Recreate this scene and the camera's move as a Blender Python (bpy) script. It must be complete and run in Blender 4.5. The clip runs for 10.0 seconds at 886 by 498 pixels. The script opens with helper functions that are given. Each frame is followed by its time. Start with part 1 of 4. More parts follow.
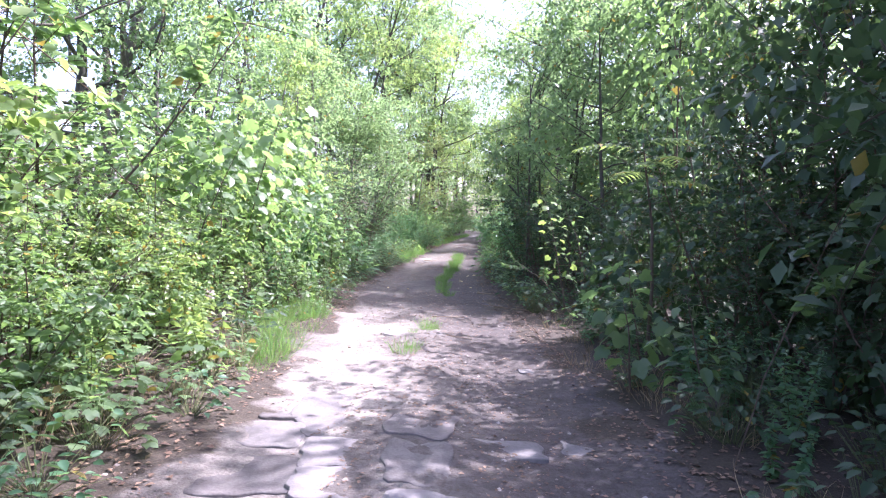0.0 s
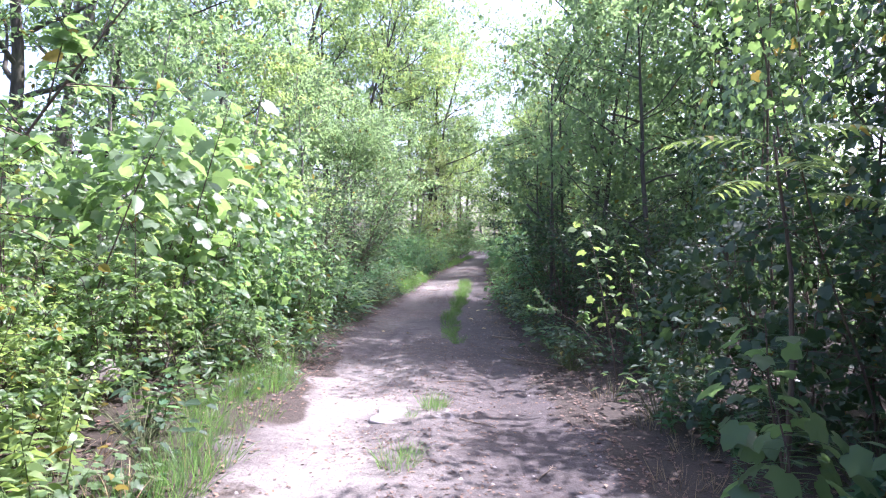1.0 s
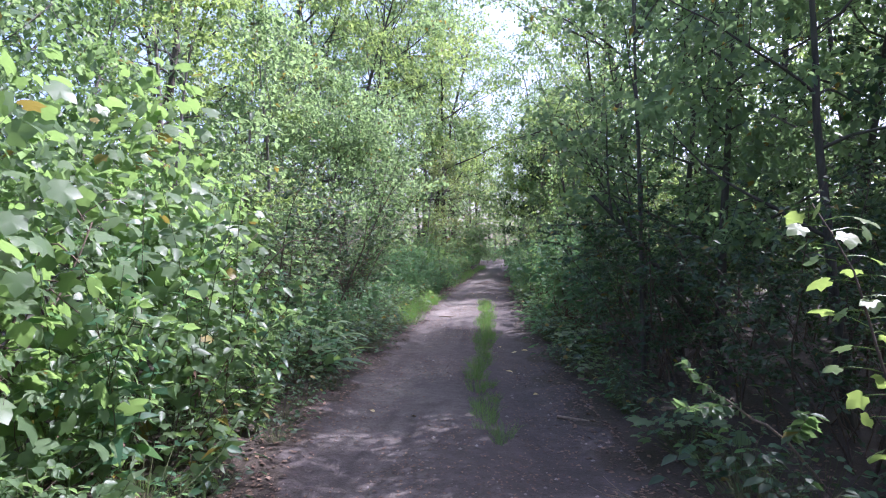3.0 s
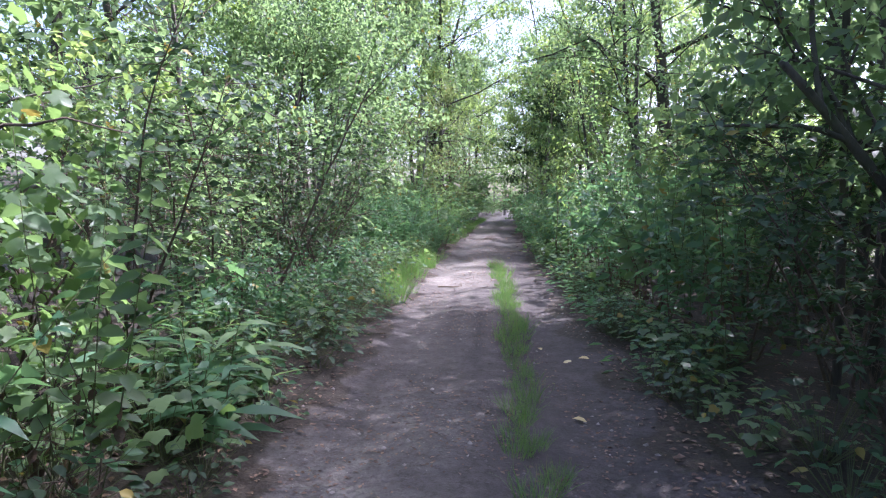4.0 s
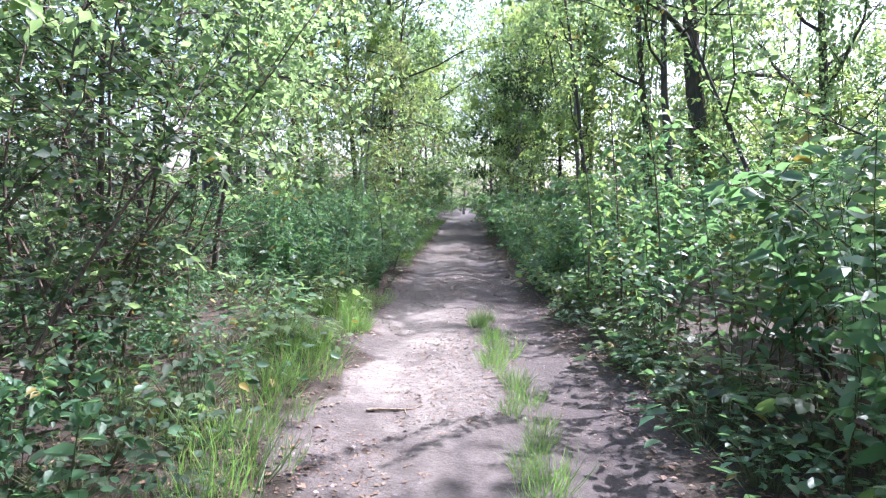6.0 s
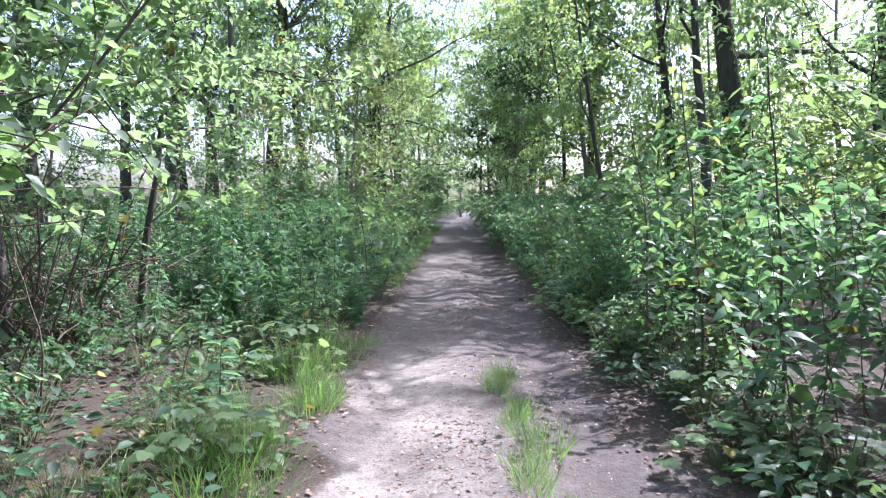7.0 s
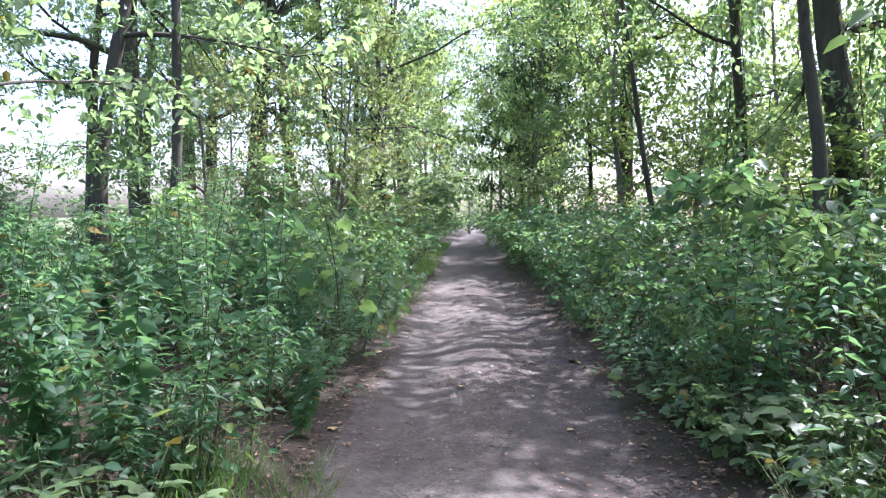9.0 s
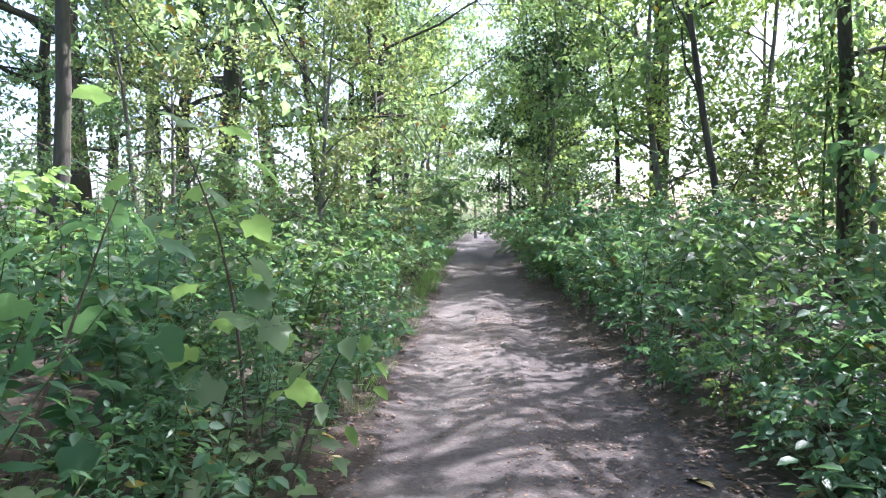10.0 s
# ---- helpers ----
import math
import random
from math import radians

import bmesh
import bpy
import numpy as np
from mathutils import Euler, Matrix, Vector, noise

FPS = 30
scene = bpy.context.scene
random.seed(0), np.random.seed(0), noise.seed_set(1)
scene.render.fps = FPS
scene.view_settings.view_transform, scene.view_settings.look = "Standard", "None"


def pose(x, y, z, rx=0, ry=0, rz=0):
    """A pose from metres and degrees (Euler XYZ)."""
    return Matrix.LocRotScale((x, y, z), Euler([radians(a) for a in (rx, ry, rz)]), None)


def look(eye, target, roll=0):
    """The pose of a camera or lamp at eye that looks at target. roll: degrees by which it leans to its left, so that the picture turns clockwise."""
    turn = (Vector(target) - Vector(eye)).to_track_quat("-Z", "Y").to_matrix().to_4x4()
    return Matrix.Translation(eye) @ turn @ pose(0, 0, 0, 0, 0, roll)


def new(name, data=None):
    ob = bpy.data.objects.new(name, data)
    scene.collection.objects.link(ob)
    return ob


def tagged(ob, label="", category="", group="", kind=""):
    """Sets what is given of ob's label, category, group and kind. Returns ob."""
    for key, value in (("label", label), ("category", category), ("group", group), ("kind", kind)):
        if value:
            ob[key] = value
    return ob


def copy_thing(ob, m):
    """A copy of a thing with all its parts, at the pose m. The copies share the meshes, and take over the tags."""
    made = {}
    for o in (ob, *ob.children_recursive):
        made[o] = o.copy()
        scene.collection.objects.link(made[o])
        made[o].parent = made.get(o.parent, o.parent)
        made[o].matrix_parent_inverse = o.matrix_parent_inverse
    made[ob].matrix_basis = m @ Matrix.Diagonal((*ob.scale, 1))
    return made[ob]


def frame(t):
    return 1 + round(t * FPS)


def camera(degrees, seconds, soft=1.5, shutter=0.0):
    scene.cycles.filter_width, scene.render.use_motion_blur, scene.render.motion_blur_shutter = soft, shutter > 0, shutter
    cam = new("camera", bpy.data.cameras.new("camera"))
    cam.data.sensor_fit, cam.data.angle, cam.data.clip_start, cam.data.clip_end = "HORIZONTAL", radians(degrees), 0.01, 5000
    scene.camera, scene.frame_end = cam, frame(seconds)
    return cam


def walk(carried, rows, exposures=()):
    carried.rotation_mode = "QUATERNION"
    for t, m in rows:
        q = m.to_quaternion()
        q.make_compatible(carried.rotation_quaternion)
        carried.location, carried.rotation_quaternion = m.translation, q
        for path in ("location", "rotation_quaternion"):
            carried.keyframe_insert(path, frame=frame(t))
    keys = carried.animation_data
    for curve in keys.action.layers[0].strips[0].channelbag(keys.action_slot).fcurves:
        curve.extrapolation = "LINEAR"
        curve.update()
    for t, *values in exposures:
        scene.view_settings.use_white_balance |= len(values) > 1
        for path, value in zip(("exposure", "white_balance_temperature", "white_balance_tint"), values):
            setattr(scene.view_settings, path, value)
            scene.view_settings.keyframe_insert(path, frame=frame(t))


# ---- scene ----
cam = camera(70.7, 10.0, soft=1.15)
PATH = [
    (0, (0.103, 5.436, 1.532), (-0.028, 7.43, 1.449), 3.7),
    (0.5, (-0.008, 6.889, 1.624), (-0.165, 8.882, 1.557), 1.6),
    (1, (-0.124, 7.761, 1.676), (-0.268, 9.755, 1.655), 2.9),
    (1.5, (-0.155, 8.27, 1.729), (-0.314, 10.264, 1.75), 2.4),
    (2, (-0.215, 8.733, 1.799), (-0.379, 10.725, 1.888), 2.2),
    (2.2, (-0.27, 9.142, 1.813), (-0.43, 11.134, 1.891), 2.3),
    (3.3, (-0.778, 13.301, 1.704), (-0.958, 15.293, 1.669), 0.6),
    (3.5, (-0.873, 14.178, 1.662), (-1.062, 16.167, 1.592), 0.2),
    (4, (-1.079, 16.104, 1.628), (-1.223, 18.093, 1.482), 1.9),
    (4.5, (-1.191, 17.945, 1.638), (-1.33, 19.938, 1.554), 0.5),
    (5, (-1.28, 19.915, 1.627), (-1.351, 21.912, 1.524), 1.0),
    (5.2, (-1.222, 20.561, 1.621), (-1.275, 22.557, 1.517), 0.7),
    (6.3, (-1.442, 22.789, 1.797), (-1.429, 24.782, 1.637), 2.2),
    (6.5, (-1.448, 23.262, 1.824), (-1.428, 25.256, 1.669), 1.9),
    (7, (-1.413, 24.385, 1.817), (-1.403, 26.379, 1.673), 0.3),
    (7.5, (-1.414, 25.27, 1.803), (-1.407, 27.265, 1.658), 0.1),
    (8, (-1.423, 25.966, 1.787), (-1.423, 27.961, 1.646), 0.1),
    (8.5, (-1.406, 26.666, 1.793), (-1.417, 28.663, 1.684), -0.3),
    (9, (-1.46, 27.6, 1.784), (-1.473, 29.598, 1.692), 0.6),
    (9.5, (-1.474, 28.921, 1.776), (-1.496, 30.919, 1.692), -0.1),
    (10, (-1.496, 30.596, 1.749), (-1.524, 32.595, 1.671), 0.1),
]
walk(cam, [(t, look(eye, target, roll)) for t, eye, target, roll in PATH],
     exposures=[(0, 2.3, 5700, 33), (1.5, 2.0, 5600, 33), (2.2, 1.82, 5600, 35), (3.5, 1.5, 5500, 33), (4.2, 1.98, 5550, 30), (5, 2.15, 5700, 27), (6.5, 2.08, 5550, 27), (7.5, 1.98, 5500, 27), (8.5, 2.05, 5600, 28), (10, 2.28, 5700, 23)])

# ---- sky and sun ----
SUN_EL, SUN_AZ = radians(56), radians(35)      # azimuth from +x towards +y
sun_dir = Vector((math.cos(SUN_EL) * math.cos(SUN_AZ), math.cos(SUN_EL) * math.sin(SUN_AZ), math.sin(SUN_EL)))
world = bpy.data.worlds.new("sky")
scene.world = world
world.use_nodes = True
wn = world.node_tree.nodes
wn.clear()
sky = wn.new("ShaderNodeTexSky")
sky.sky_type, sky.sun_disc = "NISHITA", False
sky.sun_elevation, sky.sun_rotation = SUN_EL, math.atan2(sun_dir.x, sun_dir.y)
sky.air_density, sky.dust_density, sky.ozone_density = 1.0, 4.0, 0.5
bgn, won = wn.new("ShaderNodeBackground"), wn.new("ShaderNodeOutputWorld")
bgn.inputs["Strength"].default_value = 0.14
world.node_tree.links.new(sky.outputs[0], bgn.inputs[0])
world.node_tree.links.new(bgn.outputs[0], won.inputs[0])
sun = new("sun", bpy.data.lights.new("sun", "SUN"))
sun.data.energy, sun.data.angle, sun.data.color = 4.0, radians(0.55), (1.0, 0.96, 0.88)
sun.matrix_world = look(sun_dir * 60, (0, 0, 0))


# ---- materials ----
class Nodes:
    """A short hand for building a node material."""

    def __init__(self, name):
        self.mat = bpy.data.materials.new(name)
        self.mat.use_nodes = True
        self.tree = self.mat.node_tree
        self.tree.nodes.clear()

    def add(self, kind, **inputs):
        node = self.tree.nodes.new(kind)
        for key, value in inputs.items():
            self.put(node, key.replace("_", " "), value)
        return node

    def put(self, node, key, value):
        socket = node.inputs[int(key)] if key.isdigit() else node.inputs[key]
        if isinstance(value, bpy.types.NodeSocket):
            self.tree.links.new(value, socket)
        else:
            socket.default_value = value

    def noise(self, scale, detail=4.0, rough=0.6, vector=None):
        node = self.add("ShaderNodeTexNoise", Scale=scale, Detail=detail, Roughness=rough)
        if vector is not None:
            self.put(node, "Vector", vector)
        return node.outputs[0]

    def ramp(self, fac, stops):
        node = self.add("ShaderNodeValToRGB", Fac=fac)
        while len(node.color_ramp.elements) < len(stops):
            node.color_ramp.elements.new(0.5)
        for el, (at, col) in zip(node.color_ramp.elements, stops):
            el.position, el.color = at, (*col, 1)
        return node.outputs[0]

    def mix(self, fac, a, b):
        node = self.add("ShaderNodeMix")
        node.data_type = "RGBA"
        for i, v in ((0, fac), (6, a), (7, b)):
            if isinstance(v, bpy.types.NodeSocket):
                self.tree.links.new(v, node.inputs[i])
            else:
                node.inputs[i].default_value = (*v, 1) if isinstance(v, tuple) else v
        return node.outputs[2]

    def sums(self, op, a, b):
        node = self.add("ShaderNodeMath")
        node.operation = op
        self.put(node, "0", a)
        self.put(node, "1", b)
        return node.outputs[0]

    def out(self, shader):
        self.add("ShaderNodeOutputMaterial", Surface=shader)
        return self.mat


def leaf_material(name, dark, mid, light, through_col, amount=0.38, rough=0.42, odd=(0.25, 0.2, 0.04), odd_share=0.015, sheen=0.38):
    """A leaf: three greens by leaf, a few off-colour ones, a waxy sheen and light that passes through."""
    n = Nodes(name)
    isle = n.add("ShaderNodeNewGeometry").outputs["Random Per Island"]
    whole = n.add("ShaderNodeObjectInfo").outputs["Random"]
    coord = n.add("ShaderNodeTexCoord").outputs["Object"]
    patch = n.noise(1.7, 2.0, 0.5, coord)
    pick = n.sums("ADD", n.sums("MULTIPLY", isle, 0.6), n.sums("MULTIPLY", n.sums("ADD", patch, n.sums("MULTIPLY", whole, 0.4)), 0.4))
    base = n.ramp(pick, [(0.12, dark), (0.5, mid), (0.88, light)])
    rare = n.sums("GREATER_THAN", isle, 1.0 - odd_share)
    col = n.mix(rare, base, odd)
    fine = n.noise(60.0, 3.0, 0.6, coord)
    col = n.mix(n.sums("MULTIPLY", fine, 0.35), col, dark)
    lit = n.mix(rare, n.mix(pick, tuple(0.7 * c for c in through_col), through_col), odd)
    bump = n.add("ShaderNodeBump", Strength=0.25, Distance=0.004, Height=fine)
    body = n.add("ShaderNodeBsdfPrincipled", Base_Color=col, Roughness=rough, Normal=bump.outputs[0])
    body.inputs["Specular IOR Level"].default_value = sheen
    glow = n.add("ShaderNodeBsdfTranslucent", Color=lit)
    both = n.add("ShaderNodeMixShader", Fac=amount)
    n.tree.links.new(body.outputs[0], both.inputs[1])
    n.tree.links.new(glow.outputs[0], both.inputs[2])
    return n.out(both.outputs[0])


def bark_material(name, a, b, scale=14.0, moss=0.0):
    n = Nodes(name)
    coord = n.add("ShaderNodeTexCoord").outputs["Object"]
    stretch = n.add("ShaderNodeMapping", Vector=coord, Scale=(1, 1, 0.18)).outputs[0]
    ridge = n.noise(scale, 6.0, 0.7, stretch)
    big = n.noise(1.3, 3.0, 0.5, coord)
    col = n.ramp(ridge, [(0.3, a), (0.7, b)])
    col = n.mix(n.sums("MULTIPLY", n.ramp(big, [(0.45, (0, 0, 0)), (0.7, (1, 1, 1))]), moss), col, (0.07, 0.09, 0.03))
    bump = n.add("ShaderNodeBump", Strength=0.9, Distance=0.02, Height=ridge)
    return n.out(n.add("ShaderNodeBsdfPrincipled", Base_Color=col, Roughness=0.9, Normal=bump.outputs[0]).outputs[0])


def ground_material():
    """Bare dirt on the track, pale sandy wear that also paints in the sun patches, brown leaf mould beside it."""
    n = Nodes("track_and_mould")
    coord = n.add("ShaderNodeTexCoord").outputs["Object"]
    track = n.add("ShaderNodeAttribute")
    track.attribute_name = "track"
    pale = n.add("ShaderNodeAttribute")
    pale.attribute_name = "pale"
    big, mid, fine = n.noise(0.9, 4.0, 0.6, coord), n.noise(6.0, 6.0, 0.65, coord), n.noise(55.0, 6.0, 0.7, coord)
    grit = n.add("ShaderNodeTexVoronoi", Scale=48.0, Vector=coord).outputs["Distance"]
    crumbs = n.ramp(n.noise(22.0, 5.0, 0.75, coord), [(0.5, (0, 0, 0)), (0.58, (1, 1, 1))])
    dirt = n.ramp(mid, [(0.25, (0.032, 0.026, 0.024)), (0.5, (0.064, 0.053, 0.049)), (0.75, (0.11, 0.092, 0.087))])
    dirt = n.mix(n.sums("MULTIPLY", fine, 0.5), dirt, (0.048, 0.041, 0.038))
    dirt = n.mix(n.sums("MULTIPLY", crumbs, 0.75), dirt, (0.027, 0.021, 0.018))
    sunlit_sand = n.ramp(mid, [(0.3, (0.17, 0.15, 0.13)), (0.7, (0.285, 0.258, 0.226))])
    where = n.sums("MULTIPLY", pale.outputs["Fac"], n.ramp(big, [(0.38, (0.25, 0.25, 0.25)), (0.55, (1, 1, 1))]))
    dirt = n.mix(where, dirt, sunlit_sand)
    dirt = n.mix(n.sums("MULTIPLY", crumbs, n.sums("MULTIPLY", big, 0.7)), dirt, (0.07, 0.052, 0.045))
    mould = n.ramp(fine, [(0.25, (0.013, 0.01, 0.007)), (0.5, (0.036, 0.026, 0.018)), (0.8, (0.085, 0.06, 0.04))])
    mould = n.mix(n.sums("MULTIPLY", mid, 0.5), mould, (0.038, 0.03, 0.02))
    edge = n.sums("ADD", track.outputs["Fac"], n.sums("MULTIPLY", n.sums("SUBTRACT", mid, 0.5), 0.7))
    col = n.mix(n.ramp(edge, [(0.38, (0, 0, 0)), (0.62, (1, 1, 1))]), mould, dirt)
    damp = n.add("ShaderNodeAttribute")
    damp.attribute_name = "damp"
    col = n.mix(n.sums("MULTIPLY", damp.outputs["Fac"], 0.7), col, (0.035, 0.028, 0.028))
    field = n.add("ShaderNodeAttribute")
    field.attribute_name = "field"
    col = n.mix(field.outputs["Fac"], col, n.ramp(mid, [(0.3, (0.05, 0.075, 0.025)), (0.7, (0.12, 0.14, 0.055))]))
    height = n.sums("ADD", n.sums("MULTIPLY", mid, 0.6), n.sums("ADD", n.sums("MULTIPLY", fine, 0.16), n.sums("MULTIPLY", grit, 0.08)))
    bump = n.add("ShaderNodeBump", Strength=1.0, Distance=0.04, Height=height)
    return n.out(n.add("ShaderNodeBsdfPrincipled", Base_Color=col, Roughness=0.92, Normal=bump.outputs[0]).outputs[0])


def speckled_material(name, stops, scale=9.0, rough=0.85, by_piece=True):
    n = Nodes(name)
    coord = n.add("ShaderNodeTexCoord").outputs["Object"]
    isle = n.add("ShaderNodeNewGeometry").outputs["Random Per Island"]
    whole = n.add("ShaderNodeObjectInfo").outputs["Random"]
    a, b = n.noise(scale, 6.0, 0.65, coord), n.noise(scale * 8, 4.0, 0.6, coord)
    pick = n.sums("ADD", n.sums("MULTIPLY", a, 0.45), n.sums("MULTIPLY", b, 0.2))
    pick = n.sums("ADD", pick, n.sums("MULTIPLY", isle if by_piece else whole, 0.4))
    col = n.ramp(pick, stops)
    bump = n.add("ShaderNodeBump", Strength=0.6, Distance=0.01, Height=n.sums("ADD", a, n.sums("MULTIPLY", b, 0.4)))
    return n.out(n.add("ShaderNodeBsdfPrincipled", Base_Color=col, Roughness=rough, Normal=bump.outputs[0]).outputs[0])


LEAF_SHRUB = leaf_material("shrub_leaf", (0.042, 0.08, 0.038), (0.076, 0.13, 0.06), (0.125, 0.19, 0.095), (0.27, 0.44, 0.14), 0.46, 0.42)
# leaf green darkened, with the shade inside the thickets put into the colour
LEAF_SHADED = leaf_material("shaded_shrub_leaf", (0.022, 0.046, 0.027), (0.04, 0.074, 0.04), (0.066, 0.105, 0.058), (0.12, 0.22, 0.065), 0.28, 0.55, sheen=0.3)
LEAF_VINE = leaf_material("vine_leaf", (0.062, 0.105, 0.05), (0.105, 0.168, 0.08), (0.165, 0.232, 0.125), (0.32, 0.52, 0.14), 0.46, 0.42)
LEAF_FORB = leaf_material("forb_leaf", (0.034, 0.09, 0.05), (0.058, 0.136, 0.07), (0.105, 0.195, 0.105), (0.22, 0.43, 0.15), 0.43, 0.42)
LEAF_TREE = leaf_material("tree_leaf", (0.04, 0.074, 0.046), (0.072, 0.122, 0.071), (0.112, 0.166, 0.098), (0.33, 0.5, 0.19), 0.52, 0.42)
LEAF_YELLOW = leaf_material("yellow_green_leaf", (0.095, 0.155, 0.055), (0.16, 0.235, 0.085), (0.23, 0.3, 0.13), (0.4, 0.56, 0.13), 0.44, 0.34, (0.34, 0.25, 0.04), 0.02)
LEAF_GLOSS = leaf_material("glossy_vine_leaf", (0.026, 0.056, 0.036), (0.045, 0.085, 0.052), (0.07, 0.12, 0.075), (0.16, 0.28, 0.09), 0.3, 0.32, sheen=0.55)
# lighter copy of the tree leaf, with sunlight put into its greens
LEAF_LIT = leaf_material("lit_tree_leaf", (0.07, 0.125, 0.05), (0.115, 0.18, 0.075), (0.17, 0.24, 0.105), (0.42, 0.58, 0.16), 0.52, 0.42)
LEAF_RUSTY = leaf_material("rusty_green_leaf", (0.06, 0.085, 0.04), (0.105, 0.14, 0.062), (0.155, 0.195, 0.09), (0.36, 0.46, 0.15), 0.46, 0.45, (0.24, 0.15, 0.06), 0.04)
GRASS = leaf_material("grass_blade", (0.055, 0.12, 0.038), (0.095, 0.185, 0.06), (0.15, 0.255, 0.09), (0.27, 0.5, 0.1), 0.42, 0.45, (0.33, 0.28, 0.13), 0.06)
DRY_GRASS = speckled_material("dry_grass", [(0.2, (0.14, 0.09, 0.05)), (0.5, (0.3, 0.22, 0.12)), (0.85, (0.42, 0.34, 0.2))])
BARK_DARK = bark_material("dark_bark", (0.03, 0.025, 0.02), (0.1, 0.085, 0.07), 14.0, 0.4)
BARK_GREY = bark_material("grey_bark", (0.09, 0.08, 0.068), (0.23, 0.205, 0.18), 18.0, 0.3)
STEM_GREEN = bark_material("green_stem", (0.05, 0.07, 0.025), (0.12, 0.14, 0.055), 40.0)
STEM_BROWN = bark_material("brown_stem", (0.05, 0.035, 0.024), (0.15, 0.11, 0.08), 40.0)
STEM_DRY = bark_material("dry_stem", (0.16, 0.115, 0.08), (0.33, 0.26, 0.19), 40.0)
GROUND = ground_material()
STONE = speckled_material("flag_stone", [(0.25, (0.05, 0.04, 0.038)), (0.42, (0.095, 0.084, 0.08)), (0.58, (0.145, 0.132, 0.127)), (0.85, (0.22, 0.204, 0.197))], 6.0, 0.85, False)
PEBBLE = speckled_material("pebble", [(0.2, (0.08, 0.066, 0.06)), (0.5, (0.15, 0.13, 0.12)), (0.9, (0.34, 0.31, 0.28))])
DRY_LEAF = speckled_material("dry_leaf", [(0.25, (0.055, 0.032, 0.02)), (0.5, (0.12, 0.07, 0.044)), (0.75, (0.21, 0.135, 0.085)), (0.95, (0.4, 0.32, 0.23))], 12.0, 0.7)
YELLOW_LEAF = speckled_material("fallen_yellow_leaf", [(0.2, (0.4, 0.29, 0.1)), (0.6, (0.55, 0.44, 0.2)), (0.95, (0.6, 0.53, 0.3))], 12.0, 0.6, False)

# ---- small helpers for meshes ----
rng = np.random.default_rng(11)
UP = np.array((0.0, 0.0, 1.0))


def unit(v):
    return v / np.maximum(np.linalg.norm(v, axis=-1, keepdims=True), 1e-9)


def make_mesh(name, verts, faces, mat, smooth=False):
    """A mesh from vertices and a list of index arrays (triangles, quads, ...)."""
    me = bpy.data.meshes.new(name)
    verts = np.ascontiguousarray(verts, np.float32)
    faces = [np.asarray(f, np.int32) for f in faces if len(f)]
    me.vertices.add(len(verts))
    me.vertices.foreach_set("co", verts.ravel())
    sizes = np.concatenate([np.full(len(f), f.shape[1], np.int32) for f in faces])
    me.loops.add(int(sizes.sum()))
    me.loops.foreach_set("vertex_index", np.concatenate([f.ravel() for f in faces]))
    me.polygons.add(len(sizes))
    me.polygons.foreach_set("loop_start", np.concatenate([[0], np.cumsum(sizes)[:-1]]).astype(np.int32))
    me.update(calc_edges=True)
    if smooth:
        me.polygons.foreach_set("use_smooth", np.ones(len(sizes), bool))
    me.materials.append(mat)
    return me


def part(name, me, parent, label="", m=None):
    """Links a mesh as one part under a thing or a part."""
    ob = new(name, me)
    ob.parent = parent
    if m is not None:
        ob.matrix_basis = m
    return tagged(ob, label)


class Soup:
    """Gathers vertices and faces of one mesh."""

    def __init__(self):
        self.v, self.f, self.n = [], [], 0

    def add(self, verts, faces):
        self.v.append(verts)
        self.f += [np.asarray(f) + self.n for f in faces]
        self.n += len(verts)

    def tube(self, pts, radii, sides=5):
        pts, radii = np.asarray(pts, float), np.asarray(radii, float)
        way = unit(np.gradient(pts, axis=0))
        a = unit(np.cross(way, (0.31, 0.95, 0.07)))
        b = np.cross(way, a)
        ang = np.arange(sides) * 2 * np.pi / sides
        ring = pts[:, None] + radii[:, None, None] * (np.cos(ang)[None, :, None] * a[:, None] + np.sin(ang)[None, :, None] * b[:, None])
        k = len(pts)
        i, j = np.meshgrid(np.arange(k - 1), np.arange(sides), indexing="ij")
        j2 = (j + 1) % sides
        quads = np.stack([i * sides + j, i * sides + j2, (i + 1) * sides + j2, (i + 1) * sides + j], -1).reshape(-1, 4)
        tip = np.arange(sides)[None] + (k - 1) * sides
        self.add(ring.reshape(-1, 3), [quads, tip])

    def leaves(self, pos, along, normal, size, shape):
        tv, tf = shape
        along = unit(along)
        side = unit(np.cross(along, normal))
        nor = np.cross(side, along)
        size = np.broadcast_to(size, (len(pos),))
        v = pos[:, None] + size[:, None, None] * (tv[None, :, 0:1] * side[:, None] + tv[None, :, 1:2] * along[:, None] + tv[None, :, 2:3] * nor[:, None])
        offs = (np.arange(len(pos)) * len(tv))[:, None, None]
        self.add(v.reshape(-1, 3), [(np.asarray(tf)[None] + offs).reshape(-1, len(tf[0]))])

    def mesh(self, name, mat, smooth=False):
        by = {}
        for f in self.f:
            by.setdefault(f.shape[1], []).append(f)
        return make_mesh(name, np.concatenate(self.v), [np.concatenate(g) for g in by.values()], mat, smooth)


def shape(points, tris):
    return np.array(points, float), np.array(tris)


